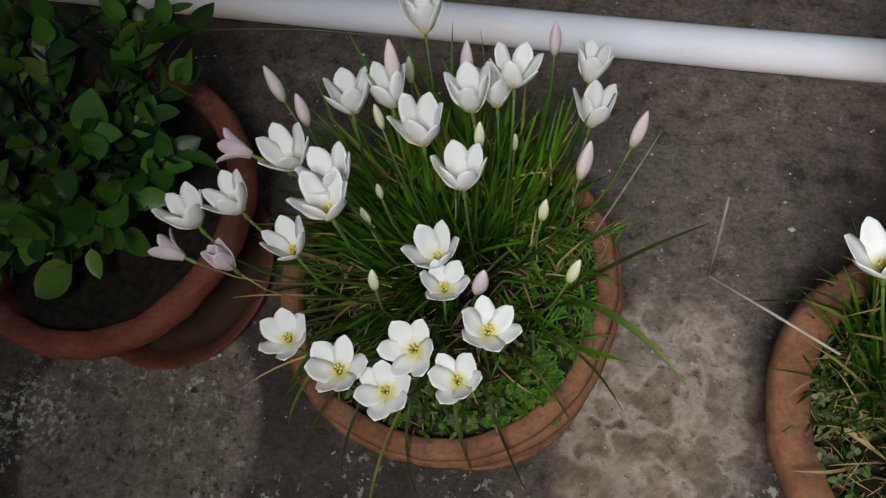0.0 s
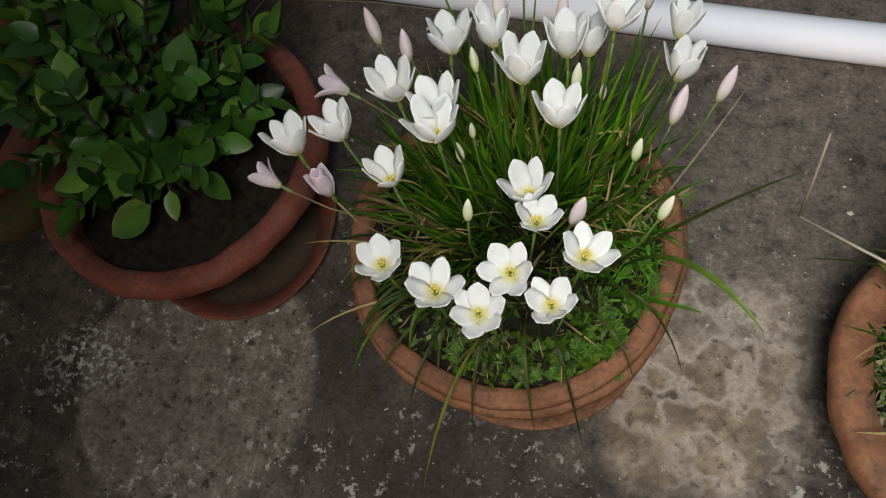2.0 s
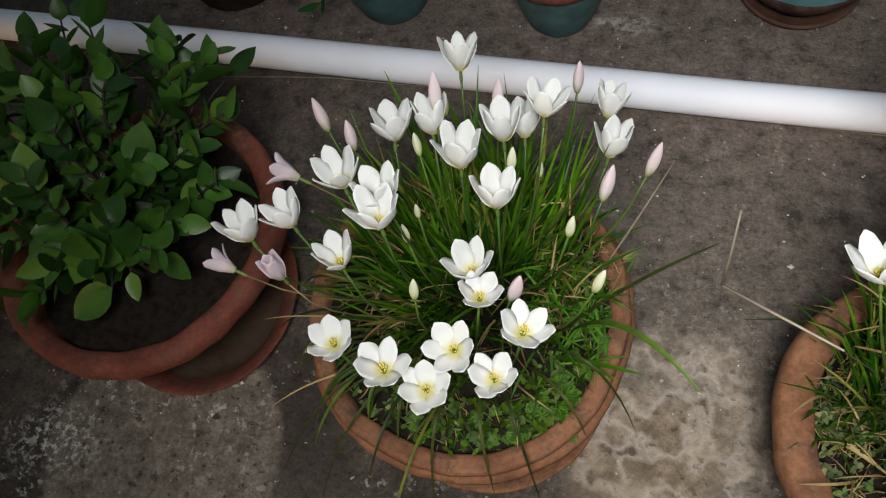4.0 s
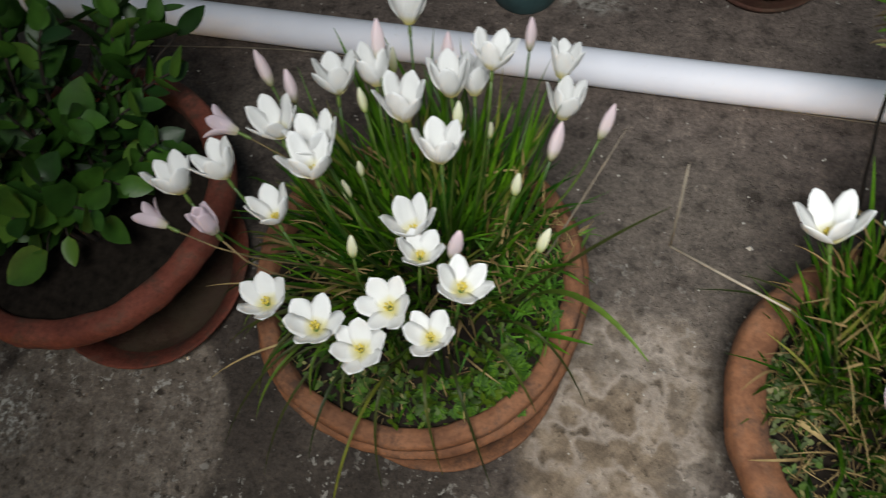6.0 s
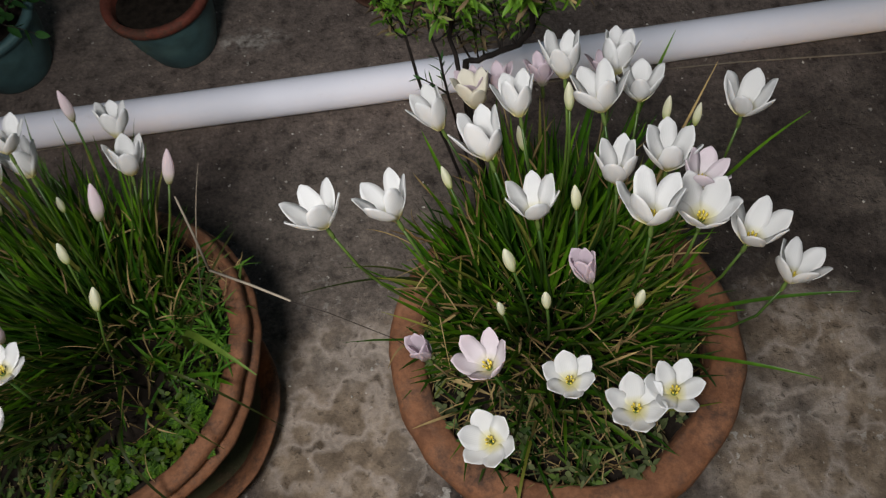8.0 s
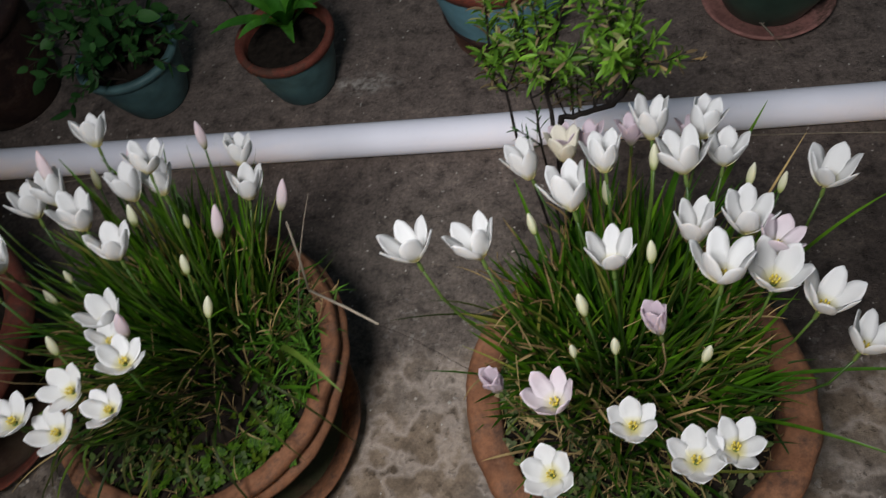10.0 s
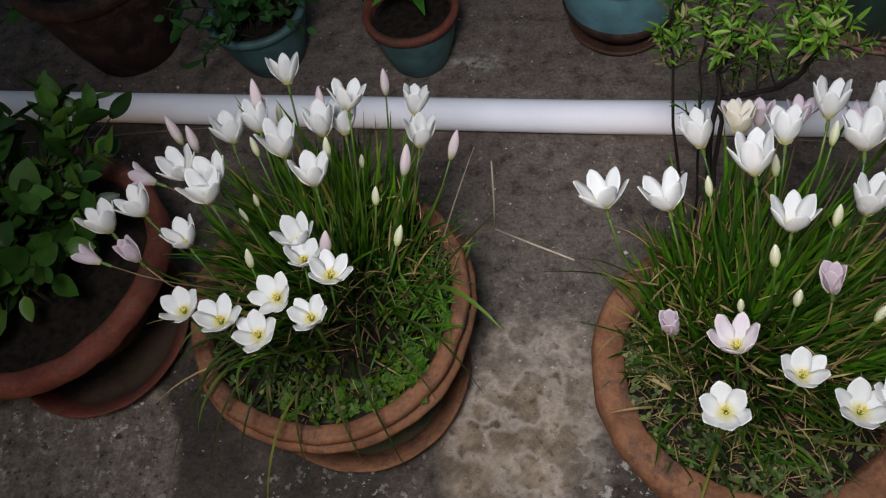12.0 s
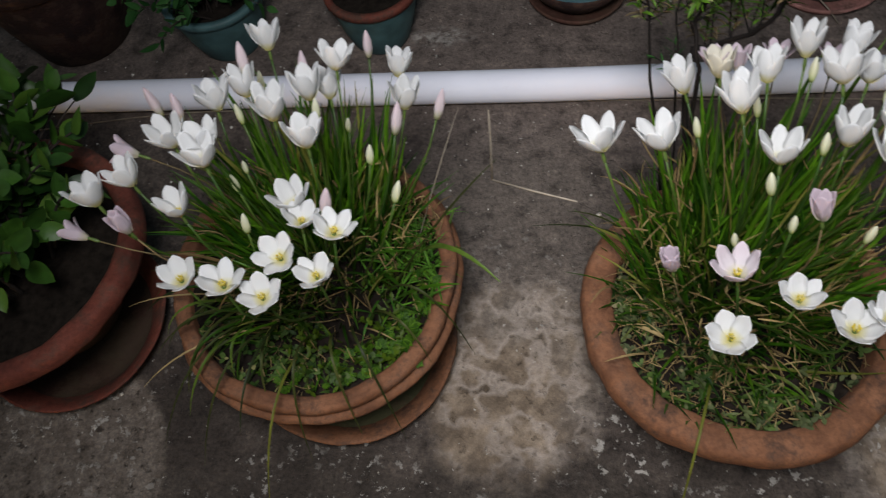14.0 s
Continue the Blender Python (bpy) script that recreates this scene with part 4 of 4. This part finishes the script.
lone_blade(1, ((0.63, 0.40, 0.20), (0.70, 0.38, 0.33), (0.79, 0.36, 0.36)), 0.0042, BLADE, "long blade leaning out over the rim")
lone_blade(1, ((0.63, 0.37, 0.20), (0.69, 0.33, 0.30), (0.76, 0.30, 0.30)), 0.0040, BLADE, "long blade leaning out over the rim")
lone_blade(1, ((0.64, 0.46, 0.20), (0.70, 0.50, 0.36), (0.76, 0.50, 0.44)), 0.0040, BLADE, "long blade leaning out over the rim")
lone_blade(1, ((0.520, 0.315, 0.215), (0.610, 0.296, 0.225), (0.690, 0.305, 0.218)), 0.0036, YELLOWING, "yellow-green blade lying across the soil")
lone_blade(1, ((0.532, 0.300, 0.205), (0.560, 0.278, 0.225), (0.586, 0.254, 0.203)), 0.0042, OLIVE, "short olive blade")
lone_blade(1, ((0.560, 0.306, 0.205), (0.584, 0.288, 0.228), (0.605, 0.265, 0.203)), 0.0042, OLIVE, "short olive blade")
lone_blade(1, ((0.410, 0.366, 0.205), (0.430, 0.352, 0.222), (0.456, 0.340, 0.208)), 0.0050, STRAW, "short yellowed blade")
lone_blade(1, ((0.430, 0.382, 0.205), (0.412, 0.364, 0.225), (0.392, 0.344, 0.203)), 0.0034, YELLOWING, "short yellowed blade")
bm = bmesh.new()
off = clumps[1].location
tube(bm, [Vector(p) - off for p in ((0.42, 0.365, 0.20), (0.385, 0.345, 0.42), (0.350, 0.342, 0.505), (0.324, 0.350, 0.517))], [0.0004, 0.0003, 0.0003, 0.0003], 5)
part("stem", to_mesh("stalk_foot", bm, BARK), clumps[1], "hair-thin dark stem of the dry stalk")
bm = bmesh.new()
tube(bm, [Vector(p) - off for p in ((0.325, 0.350, 0.517), (0.288, 0.376, 0.494), (0.247, 0.401, 0.477))], [0.0009, 0.0012, 0.0012], 5)
tube(bm, [Vector(p) - off for p in ((0.247, 0.401, 0.477), (0.247, 0.416, 0.510), (0.246, 0.432, 0.545))], [0.0012, 0.0011, 0.0008], 5)
part("dry_stalk", to_mesh("dry_stalk", bm, STALK), clumps[1], "bent dry stalk reaching out between the pots")


# ---- leafy plants ----
def leaf_set(name, mat, count, length, width, shape, bend, fold=0.2):
    out = []
    for i in range(count):
        bm = bmesh.new()
        f = 0.8 + 0.4 * i / max(1, count - 1)
        strip(bm, I4, length * f, width * f, bend * (0.6 + 0.25 * i), 0, 6, fold, 0.15 * (i - 1), shape)
        out.append(to_mesh(name, bm, mat))
    return out


def bush(name, label, category, x, y, z, tips, leaves, per, mat, rad, seed, start=0.35, whorl=1, group="", droop=1.0, foot=0.05, limit=1.0):
    """Stems from the soil to the given tips, with leaves set along them."""
    r = random.Random(seed)
    plant = thing(name, x, y, z, label, category, group)
    rest, count = bmesh.new(), 0
    for tip in tips:
        end = Vector(tip) - Vector((x, y, z))
        a = Vector((foot * r.uniform(-1, 1), foot * r.uniform(-1, 1), -0.01))
        b = a.lerp(end, 0.5) + Vector((r.uniform(-0.02, 0.02), r.uniform(-0.02, 0.02), 0.05 * droop))
        pts = [a * (1 - t) ** 2 + b * 2 * t * (1 - t) + end * t * t for t in [i / 10 for i in range(11)]]
        bm = bmesh.new()
        tube(bm, pts, [rad * (1.1 - 0.75 * i / 10) for i in range(11)], 6)
        part("stem", to_mesh("stem", bm, mat), plant)
        turn = r.uniform(0, 6.28)
        for k in range(per):
            t = start + (1 - start) * (k + 0.7) / per
            p = a * (1 - t) ** 2 + b * 2 * t * (1 - t) + end * t * t
            d = ((b - a) * (1 - t) + (end - b) * t).normalized()
            for w in range(whorl):
                turn += 2.4 if whorl == 1 else 6.28 / whorl + 0.2
                m = aim(p, d, turn) @ Matrix.Rotation(r.uniform(0.5, 1.25) * (1.15 - 0.55 * t), 4, "Y") @ Matrix.Scale(r.uniform(0.7, 1.12) * limit, 4)
                me, count = r.choice(leaves), count + 1
                if count % 2 or len(tips) * per * whorl <= 300:
                    part("leaf", me, plant, "", m)
                else:
                    old = set(rest.verts)
                    rest.from_mesh(me)
                    for v in rest.verts:
                        if v not in old:
                            v.co = m @ v.co
    if len(rest.verts):
        tagged(part("inner_leaves", to_mesh("inner_leaves", rest, leaves[0].materials[0]), plant, "dense inner leaves"), kind="stuff")
    return plant


OVAL = leaf_set("oval_leaf", BROAD, 4, 0.044, 0.031, "oval", 0.45, 0.16)
r_c = random.Random(5)
tips_c = []
for i in range(40):
    a = i * 2.4
    q = 0.222 * math.sqrt((i + 0.5) / 40)
    tips_c.append((POT_C[0] - 0.035 + q * math.cos(a), POT_C[1] + 0.048 + q * 0.92 * math.sin(a), 0.440 - 2.4 * q * q + r_c.uniform(-0.05, 0.03)))
shrub = bush("potted_shrub", "dense dark green broad-leaved shrub growing in a red pot", "shrub", POT_C[0], POT_C[1], 0.175, tips_c, OVAL, 15, BARK, 0.0032, 6, 0.18, 1, "", 1.4, 0.06)


def faced(p, axis, front, scale):
    """A leaf from p along axis, its upper side turned towards front."""
    z = Vector(axis).normalized()
    x = Vector(front)
    x = -(x - z * x.dot(z)).normalized()
    m = Matrix((x, z.cross(x), z)).transposed().to_4x4()
    return Matrix.Translation(p) @ m @ Matrix.Scale(scale, 4)


def shoot(end, rad):
    """A thin side stem of the shrub that carries a leaf at its end."""
    end = Vector(end) - Vector(shrub.location)
    a = Vector((end.x * 0.25, end.y * 0.25, 0.01))
    bm = bmesh.new()
    tube(bm, [a, a.lerp(end, 0.45) + Vector((0, 0, 0.035)), a.lerp(end, 0.8) + Vector((0, 0, 0.018)), end], [rad * 1.6, rad * 1.3, rad, rad * 0.8], 6)
    part("stem", to_mesh("stem", bm, BARK), shrub)


for p, ax, sc in (((-0.428, 0.362, 0.262), (-0.069, -0.055, -0.020), 1.65), ((-0.410, 0.385, 0.265), (0.25, -0.6, -0.2), 0.8), ((-0.50, 0.372, 0.275), (-0.5, -0.3, 0.15), 1.2), ((-0.37, 0.41, 0.275), (0.55, -0.3, 0.1), 1.1),
                  ((-0.37, 0.60, 0.30), (0.7, 0.1, 0.5), 1.1)):
    shoot(p, 0.0011)
    part("leaf", OVAL[2], shrub, "large leaf", faced(Vector(p) - Vector(shrub.location), ax, (0.05, -0.35, 0.9), sc) @ Matrix.Diagonal((1, 0.78, 1, 1)))
TIPLEAF = leaf_set("pointed_leaf", BROAD, 1, 0.070, 0.028, "lance", 0.3, 0.16)
for p, ax in (((-0.358, 0.655, 0.310), (0.6, 0.35, 0.45)), ((-0.372, 0.642, 0.322), (0.1, 0.4, 0.8)), ((-0.430, 0.660, 0.325), (-0.2, 0.4, 0.8)), ((-0.470, 0.665, 0.320), (0.25, 0.5, 0.6)), ((-0.395, 0.650, 0.305), (-0.5, 0.3, 0.6))):
    shoot(p, 0.0013)
    part("leaf", TIPLEAF[0], shrub, "large pointed leaf", faced(Vector(p) - Vector(shrub.location), ax, (0.4, -0.6, 0.6), 1.0))

LANCE = leaf_set("thin_leaf", FERN, 4, 0.0165, 0.0034, "lance", 0.8, 0.2)
DRYLANCE = leaf_set("thin_dry_leaf", DEADLEAF, 2, 0.0150, 0.0030, "lance", 1.3, 0.3)
def slender_shrub():
    """Four dark stems, one of them crooked and sweeping aside, that fork into thin leafy sprays."""
    base = Vector((0.478, 0.548, 0.185))
    plant = thing("slender_shrub", *base, "slender shrub with dark crooked stems and sprays of thin leaves", "shrub")
    r = random.Random(12)
    stems = (((0.462, 0.560, 0.18), (0.440, 0.600, 0.30), (0.420, 0.622, 0.405), (0.412, 0.642, 0.462), (0.406, 0.642, 0.500)),
             ((0.470, 0.548, 0.18), (0.455, 0.585, 0.34), (0.448, 0.606, 0.42), (0.442, 0.622, 0.470), (0.440, 0.612, 0.515)),
             ((0.478, 0.540, 0.18), (0.474, 0.560, 0.33), (0.467, 0.580, 0.424), (0.460, 0.606, 0.470), (0.462, 0.590, 0.530)),
             ((0.488, 0.545, 0.18), (0.470, 0.585, 0.33), (0.470, 0.628, 0.405), (0.490, 0.632, 0.405), (0.512, 0.610, 0.440), (0.528, 0.580, 0.490), (0.530, 0.570, 0.545)))
    for k, pts in enumerate(stems):
        bm = bmesh.new()
        w = (0.0018, 0.0014, 0.0026, 0.0033)[k]
        fine = []
        for a, b in zip(pts, pts[1:]):
            for f in (0.0, 0.33, 0.67):
                fine.append(Vector(a).lerp(Vector(b), f) - base + Vector((r.gauss(0, 0.0012), r.gauss(0, 0.0012), 0)))
        fine.append(Vector(pts[-1]) - base)
        tube(bm, fine, [w * (1.2 - 0.5 * i / len(fine)) for i in range(len(fine))], 6)
        part("stem", to_mesh("stem", bm, DARKSTEM), plant)
    tips = ((0.397, 0.642, 0.500), (0.405, 0.665, 0.545), (0.425, 0.640, 0.570), (0.430, 0.600, 0.560), (0.445, 0.625, 0.590), (0.455, 0.580, 0.560), (0.458, 0.612, 0.610), (0.482, 0.552, 0.580),
            (0.480, 0.590, 0.610), (0.500, 0.545, 0.600), (0.512, 0.510, 0.630), (0.520, 0.575, 0.600), (0.530, 0.555, 0.615), (0.535, 0.570, 0.640), (0.520, 0.590, 0.640), (0.552, 0.560, 0.590), (0.572, 0.548, 0.580), (0.490, 0.618, 0.500), (0.468, 0.622, 0.480), (0.520, 0.602, 0.520), (0.500, 0.612, 0.545), (0.540, 0.575, 0.560), (0.505, 0.580, 0.560), (0.492, 0.600, 0.520),
            (0.410, 0.650, 0.600), (0.430, 0.635, 0.625), (0.450, 0.600, 0.630), (0.466, 0.605, 0.650), (0.420, 0.625, 0.535), (0.484, 0.575, 0.640), (0.502, 0.565, 0.650), (0.448, 0.585, 0.530),
            (0.396, 0.655, 0.480), (0.402, 0.640, 0.470), (0.431, 0.650, 0.478), (0.440, 0.640, 0.466), (0.455, 0.660, 0.462), (0.470, 0.640, 0.490), (0.488, 0.650, 0.458), (0.482, 0.640, 0.440), (0.512, 0.637, 0.468), (0.500, 0.642, 0.480),
            (0.545, 0.620, 0.490), (0.528, 0.630, 0.500), (0.550, 0.600, 0.530), (0.419, 0.625, 0.510), (0.478, 0.612, 0.530), (0.496, 0.625, 0.515), (0.440, 0.655, 0.520), (0.462, 0.650, 0.530), (0.415, 0.665, 0.515))
    rest_v, rest_f, count = [], [], 0
    for tip in tips:
        tip = Vector(tip)
        # each twig leaves the upper stem at the nearest place a little below its tip
        spots = [Vector(u).lerp(Vector(v), f) for st in stems for u, v in zip(st[2:], st[3:]) for f in (0.35, 0.7, 1.0)]
        a = min(spots, key=lambda q: (q - tip + Vector((0, 0, 0.03))).length) - base
        b, c = a.lerp(tip - base, 0.5) + Vector((0, 0, -0.012)), tip - base
        bm = bmesh.new()
        line = [a * (1 - t) ** 2 + b * 2 * t * (1 - t) + c * t * t for t in [i / 6 for i in range(7)]]
        tube(bm, line, [0.0013 - 0.00015 * i for i in range(7)], 5)
        part("twig", to_mesh("twig", bm, DARKSTEM), plant)
        n = max(10, int((c - a).length / 0.0052))
        turn = r.uniform(0, 6.28)
        for k in range(n):
            t = 0.25 + 0.75 * (k + 0.5) / n
            p = a * (1 - t) ** 2 + b * 2 * t * (1 - t) + c * t * t
            d = (b - a) * (1 - t) + (c - b) * t
            for _ in range(2):
                turn += 2.4 + r.uniform(-0.4, 0.4)
                dry = r.random() < (0.55 if tip.z < 0.50 else 0.12)
                me, m = r.choice(DRYLANCE if dry else LANCE), aim(p, d, turn) @ Matrix.Rotation(r.uniform(0.3, 1.3), 4, "Y") @ Matrix.Scale(r.uniform(0.6, 1.25), 4)
                count += 1
                if dry or count % 2:
                    part("leaf", me, plant, "withered leaf" if dry else "", m)
                else:
                    first = len(rest_v)
                    rest_v += [m @ v.co for v in me.vertices]
                    rest_f += [[first + i for i in f.vertices] for f in me.polygons]
    inner = bpy.data.meshes.new("inner_leaves")
    inner.from_pydata(rest_v, [], rest_f)
    inner.materials.append(FERN)
    tagged(part("inner_leaves", inner, plant, "dense inner leaves"), kind="stuff")
    # a dry spray trailing aside, and a small sprig low on the stems
    for root, end, mat, n in (((0.530, 0.570, 0.545), (0.588, 0.545, 0.572), STRAW, 7), ((0.450, 0.600, 0.395), (0.424, 0.612, 0.412), DIMLEAF, 9), ((0.450, 0.600, 0.395), (0.446, 0.622, 0.424), DIMLEAF, 9)):
        a, c = Vector(root) - base, Vector(end) - base
        bm = bmesh.new()
        tube(bm, [a, a.lerp(c, 0.5) + Vector((0, 0, 0.002)), c], [0.0011, 0.0009, 0.0006], 5)
        part("twig", to_mesh("twig", bm, DARKSTEM), plant)
        me = leaf_set("sprig_leaf", mat, 1, 0.022, 0.0034, "lance", 0.5, 0.2)[0]
        for k in range(n):
            part("leaf", me, plant, "withered leaf" if mat is STRAW else "small leaf", aim(a.lerp(c, (k + 0.5) / n), c - a, k * 2.4) @ Matrix.Rotation(0.8, 4, "Y"))


slender_shrub()


# ---- pots beyond the pipe ----
def small_pot(name, x, y, r, h, mat, rim_mat, label, seed, tray=None, lip=0.012, bulge=0.0, foot=0.0):
    pot = thing(name, x, y, 0.0, label, "flower pot", "pots beyond the pipe")
    low = 0.0
    if tray:
        bm = bmesh.new()
        lathe(bm, [(0.001, 0), (tray * 0.85, 0), (tray, 0.022), (tray * 0.96, 0.024), (tray * 0.82, 0.008), (0.001, 0.008)], 48, 0.001, seed)
        part("tray", to_mesh("tray", bm, CLAY_TRAY if foot else rim_mat), pot, "clay tray")
        low = 0.009
    bm = bmesh.new()
    waist = r * (0.80 + bulge)
    below = [(waist - 0.004, h * foot)] if foot else [(0.001, low), (r * 0.60, low), (r * 0.64, low + 0.006), (waist, h * 0.4)]
    lathe(bm, below + [ (r * (0.90 + bulge * 0.7), h * 0.75), (r * 0.95, h * 0.9)], 48, 0.001, seed)
    part("body", to_mesh("body", bm, mat), pot)
    # near-black foot: the shade under the bulge is put into its colour
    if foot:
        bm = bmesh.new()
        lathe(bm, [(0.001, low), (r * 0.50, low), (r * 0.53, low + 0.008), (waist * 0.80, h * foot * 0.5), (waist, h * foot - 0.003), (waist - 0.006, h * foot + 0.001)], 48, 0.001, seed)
        part("foot", to_mesh("foot", bm, NEARBLACK_CLAY), pot, "foot darkened for the shade under the bulge")
    bm = bmesh.new()
    lathe(bm, [(r * 0.94, h * 0.885), (r * 1.0, h * 0.90), (r * 1.01, h * 0.97), (r * 0.99, h), (r - lip, h), (r - lip - 0.002, h * 0.9), (r - lip - 0.006, h * 0.6)], 48, 0.001, seed)
    part("rim", to_mesh("rim", bm, rim_mat), pot)
    bm = bmesh.new()
    lathe(bm, [(0.001, h * 0.84), (r * 0.5, h * 0.85), (r - lip - 0.004, h * 0.83)], 24, 0.0, seed)
    part("soil", to_mesh("soil", bm, SOIL), pot)
    return pot


small_pot("clay_pot", -0.315, 1.068, 0.098, 0.130, TEAL, TEAL, "teal painted clay pot overgrown by a bushy plant", 1.5)
small_pot("clay_pot", -0.010, 1.068, 0.090, 0.130, TEAL, CLAY_RED, "teal painted clay pot with a bare terracotta rim", 2.5)
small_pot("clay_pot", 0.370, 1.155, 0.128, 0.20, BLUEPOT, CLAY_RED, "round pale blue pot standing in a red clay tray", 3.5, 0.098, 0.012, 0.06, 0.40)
small_pot("clay_pot", 0.828, 1.172, 0.118, 0.18, DEEPGREEN, PINKCLAY, "dark green pot standing in a pinkish clay tray", 4.5, 0.112, 0.012, 0.05)
small_pot("clay_pot", -0.640, 1.100, 0.152, 0.23, NEARBLACK_CLAY, NEARBLACK_CLAY, "tall dark red clay pot beyond the pipe", 5.5, None, 0.03)
clay_pot(-0.905, 0.430, 0.200, 0.205, CLAY_RED, CLAY_MOSS, "wide red clay pot beside the pot with the shrub", 12.0)

SMALL = leaf_set("small_leaf", DIMLEAF, 3, 0.030, 0.017, "oval", 0.4, 0.15)
r_d = random.Random(8)
bush("bushy_herb", "bushy herb with small dull leaves spilling over a teal pot", "herb", -0.315, 1.068, 0.105,
     [(-0.325 + 0.165 * math.cos(i * 2.4) * math.sqrt((i + 1) / 30), 1.045 + 0.125 * math.sin(i * 2.4) * math.sqrt((i + 1) / 30), 0.30 - 0.17 * (i + 1) / 30 + r_d.uniform(-0.02, 0.03)) for i in range(30)], SMALL, 10, BARK, 0.0018, 3, 0.2, 1, "", 1.3, 0.05)
bush("dark_bush", "dim leafy bush in the tall red pot", "shrub", -0.640, 1.100, 0.20,
     [(-0.79 + 0.15 * math.cos(i * 2.4) * math.sqrt((i + 1) / 16), 1.05 + 0.09 * math.sin(i * 2.4) * math.sqrt((i + 1) / 16), 0.29 - 0.12 * (i + 1) / 16) for i in range(16)], SMALL, 11, BARK, 0.002, 4, 0.3, 1, "", 1.2, 0.07)
bush("back_herb", "dull green herb standing behind the pots", "herb", -0.13, 1.26, 0.0,
     [(-0.13 + 0.09 * math.cos(i * 2.4), 1.25 + 0.07 * math.sin(i * 2.4), 0.20 + 0.01 * i) for i in range(8)], SMALL, 10, BARK, 0.002, 14, 0.2, 1, "", 1.2, 0.04)

strap_plant = thing("strap_leaf_plant", -0.010, 1.100, 0.108, "plant with arching bright green strap leaves in a pot", "plant")
r_s = random.Random(4)
for i in range(14):
    bm = bmesh.new()
    strip(bm, Matrix.Rotation(i * 2.4, 4, "Z") @ Matrix.Rotation(0.12 + 0.03 * i, 4, "Y"), r_s.uniform(0.11, 0.16), r_s.uniform(0.022, 0.030), r_s.uniform(0.5, 1.5), 0, 8, 0.22, 0, "lance")
    part("leaf", to_mesh("strap_leaf", bm, STRAP), strap_plant)

# ---- a bare twig lying across the tray of the dark green pot ----
twig = thing("dry_twig", 0.80, 1.08, 0.0, "bare grey twig resting on the rim of a pink tray", "twig")
bm = bmesh.new()
tube(bm, [Vector(p) for p in ((-0.012, 0.042, 0.026), (0.006, 0.012, 0.0265), (0.020, -0.006, 0.020), (0.040, -0.028, 0.003))], [0.0012, 0.0016, 0.0015, 0.0010], 6)
tube(bm, [Vector(p) for p in ((0.006, 0.012, 0.0265), (0.016, 0.016, 0.030), (0.027, 0.017, 0.034))], [0.0012, 0.0010, 0.0006], 6)
part("stem", to_mesh("bare_twig", bm, STALK), twig)

# ---- loose grit on the floor ----
bm_v, bm_f = [], []
r_g = random.Random(17)
for _ in range(600):
    x, y, q = r_g.uniform(-0.9, 1.15), r_g.uniform(-0.25, 1.5), r_g.uniform(0.0006, 0.0026) * (1 + (r_g.random() > 0.95))
    b0 = len(bm_v)
    for dx, dy, dz in ((1, 0, 0), (0, 1, 0), (-1, 0, 0), (0, -1, 0), (0, 0, 0.9), (0, 0, -0.3)):
        bm_v.append((x + q * dx * r_g.uniform(0.6, 1.3), y + q * dy * r_g.uniform(0.6, 1.3), max(0.0, q * 0.4 + q * dz)))
    for a, b in ((0, 1), (1, 2), (2, 3), (3, 0)):
        bm_f += [(b0 + a, b0 + b, b0 + 4), (b0 + b, b0 + a, b0 + 5)]
me = bpy.data.meshes.new("floor_grit")
me.from_pydata(bm_v, [], bm_f)
me.materials.append(GRIT)
tagged(new("floor_grit", me), "pale grit and crumbs strewn on the concrete", "grit", kind="stuff")
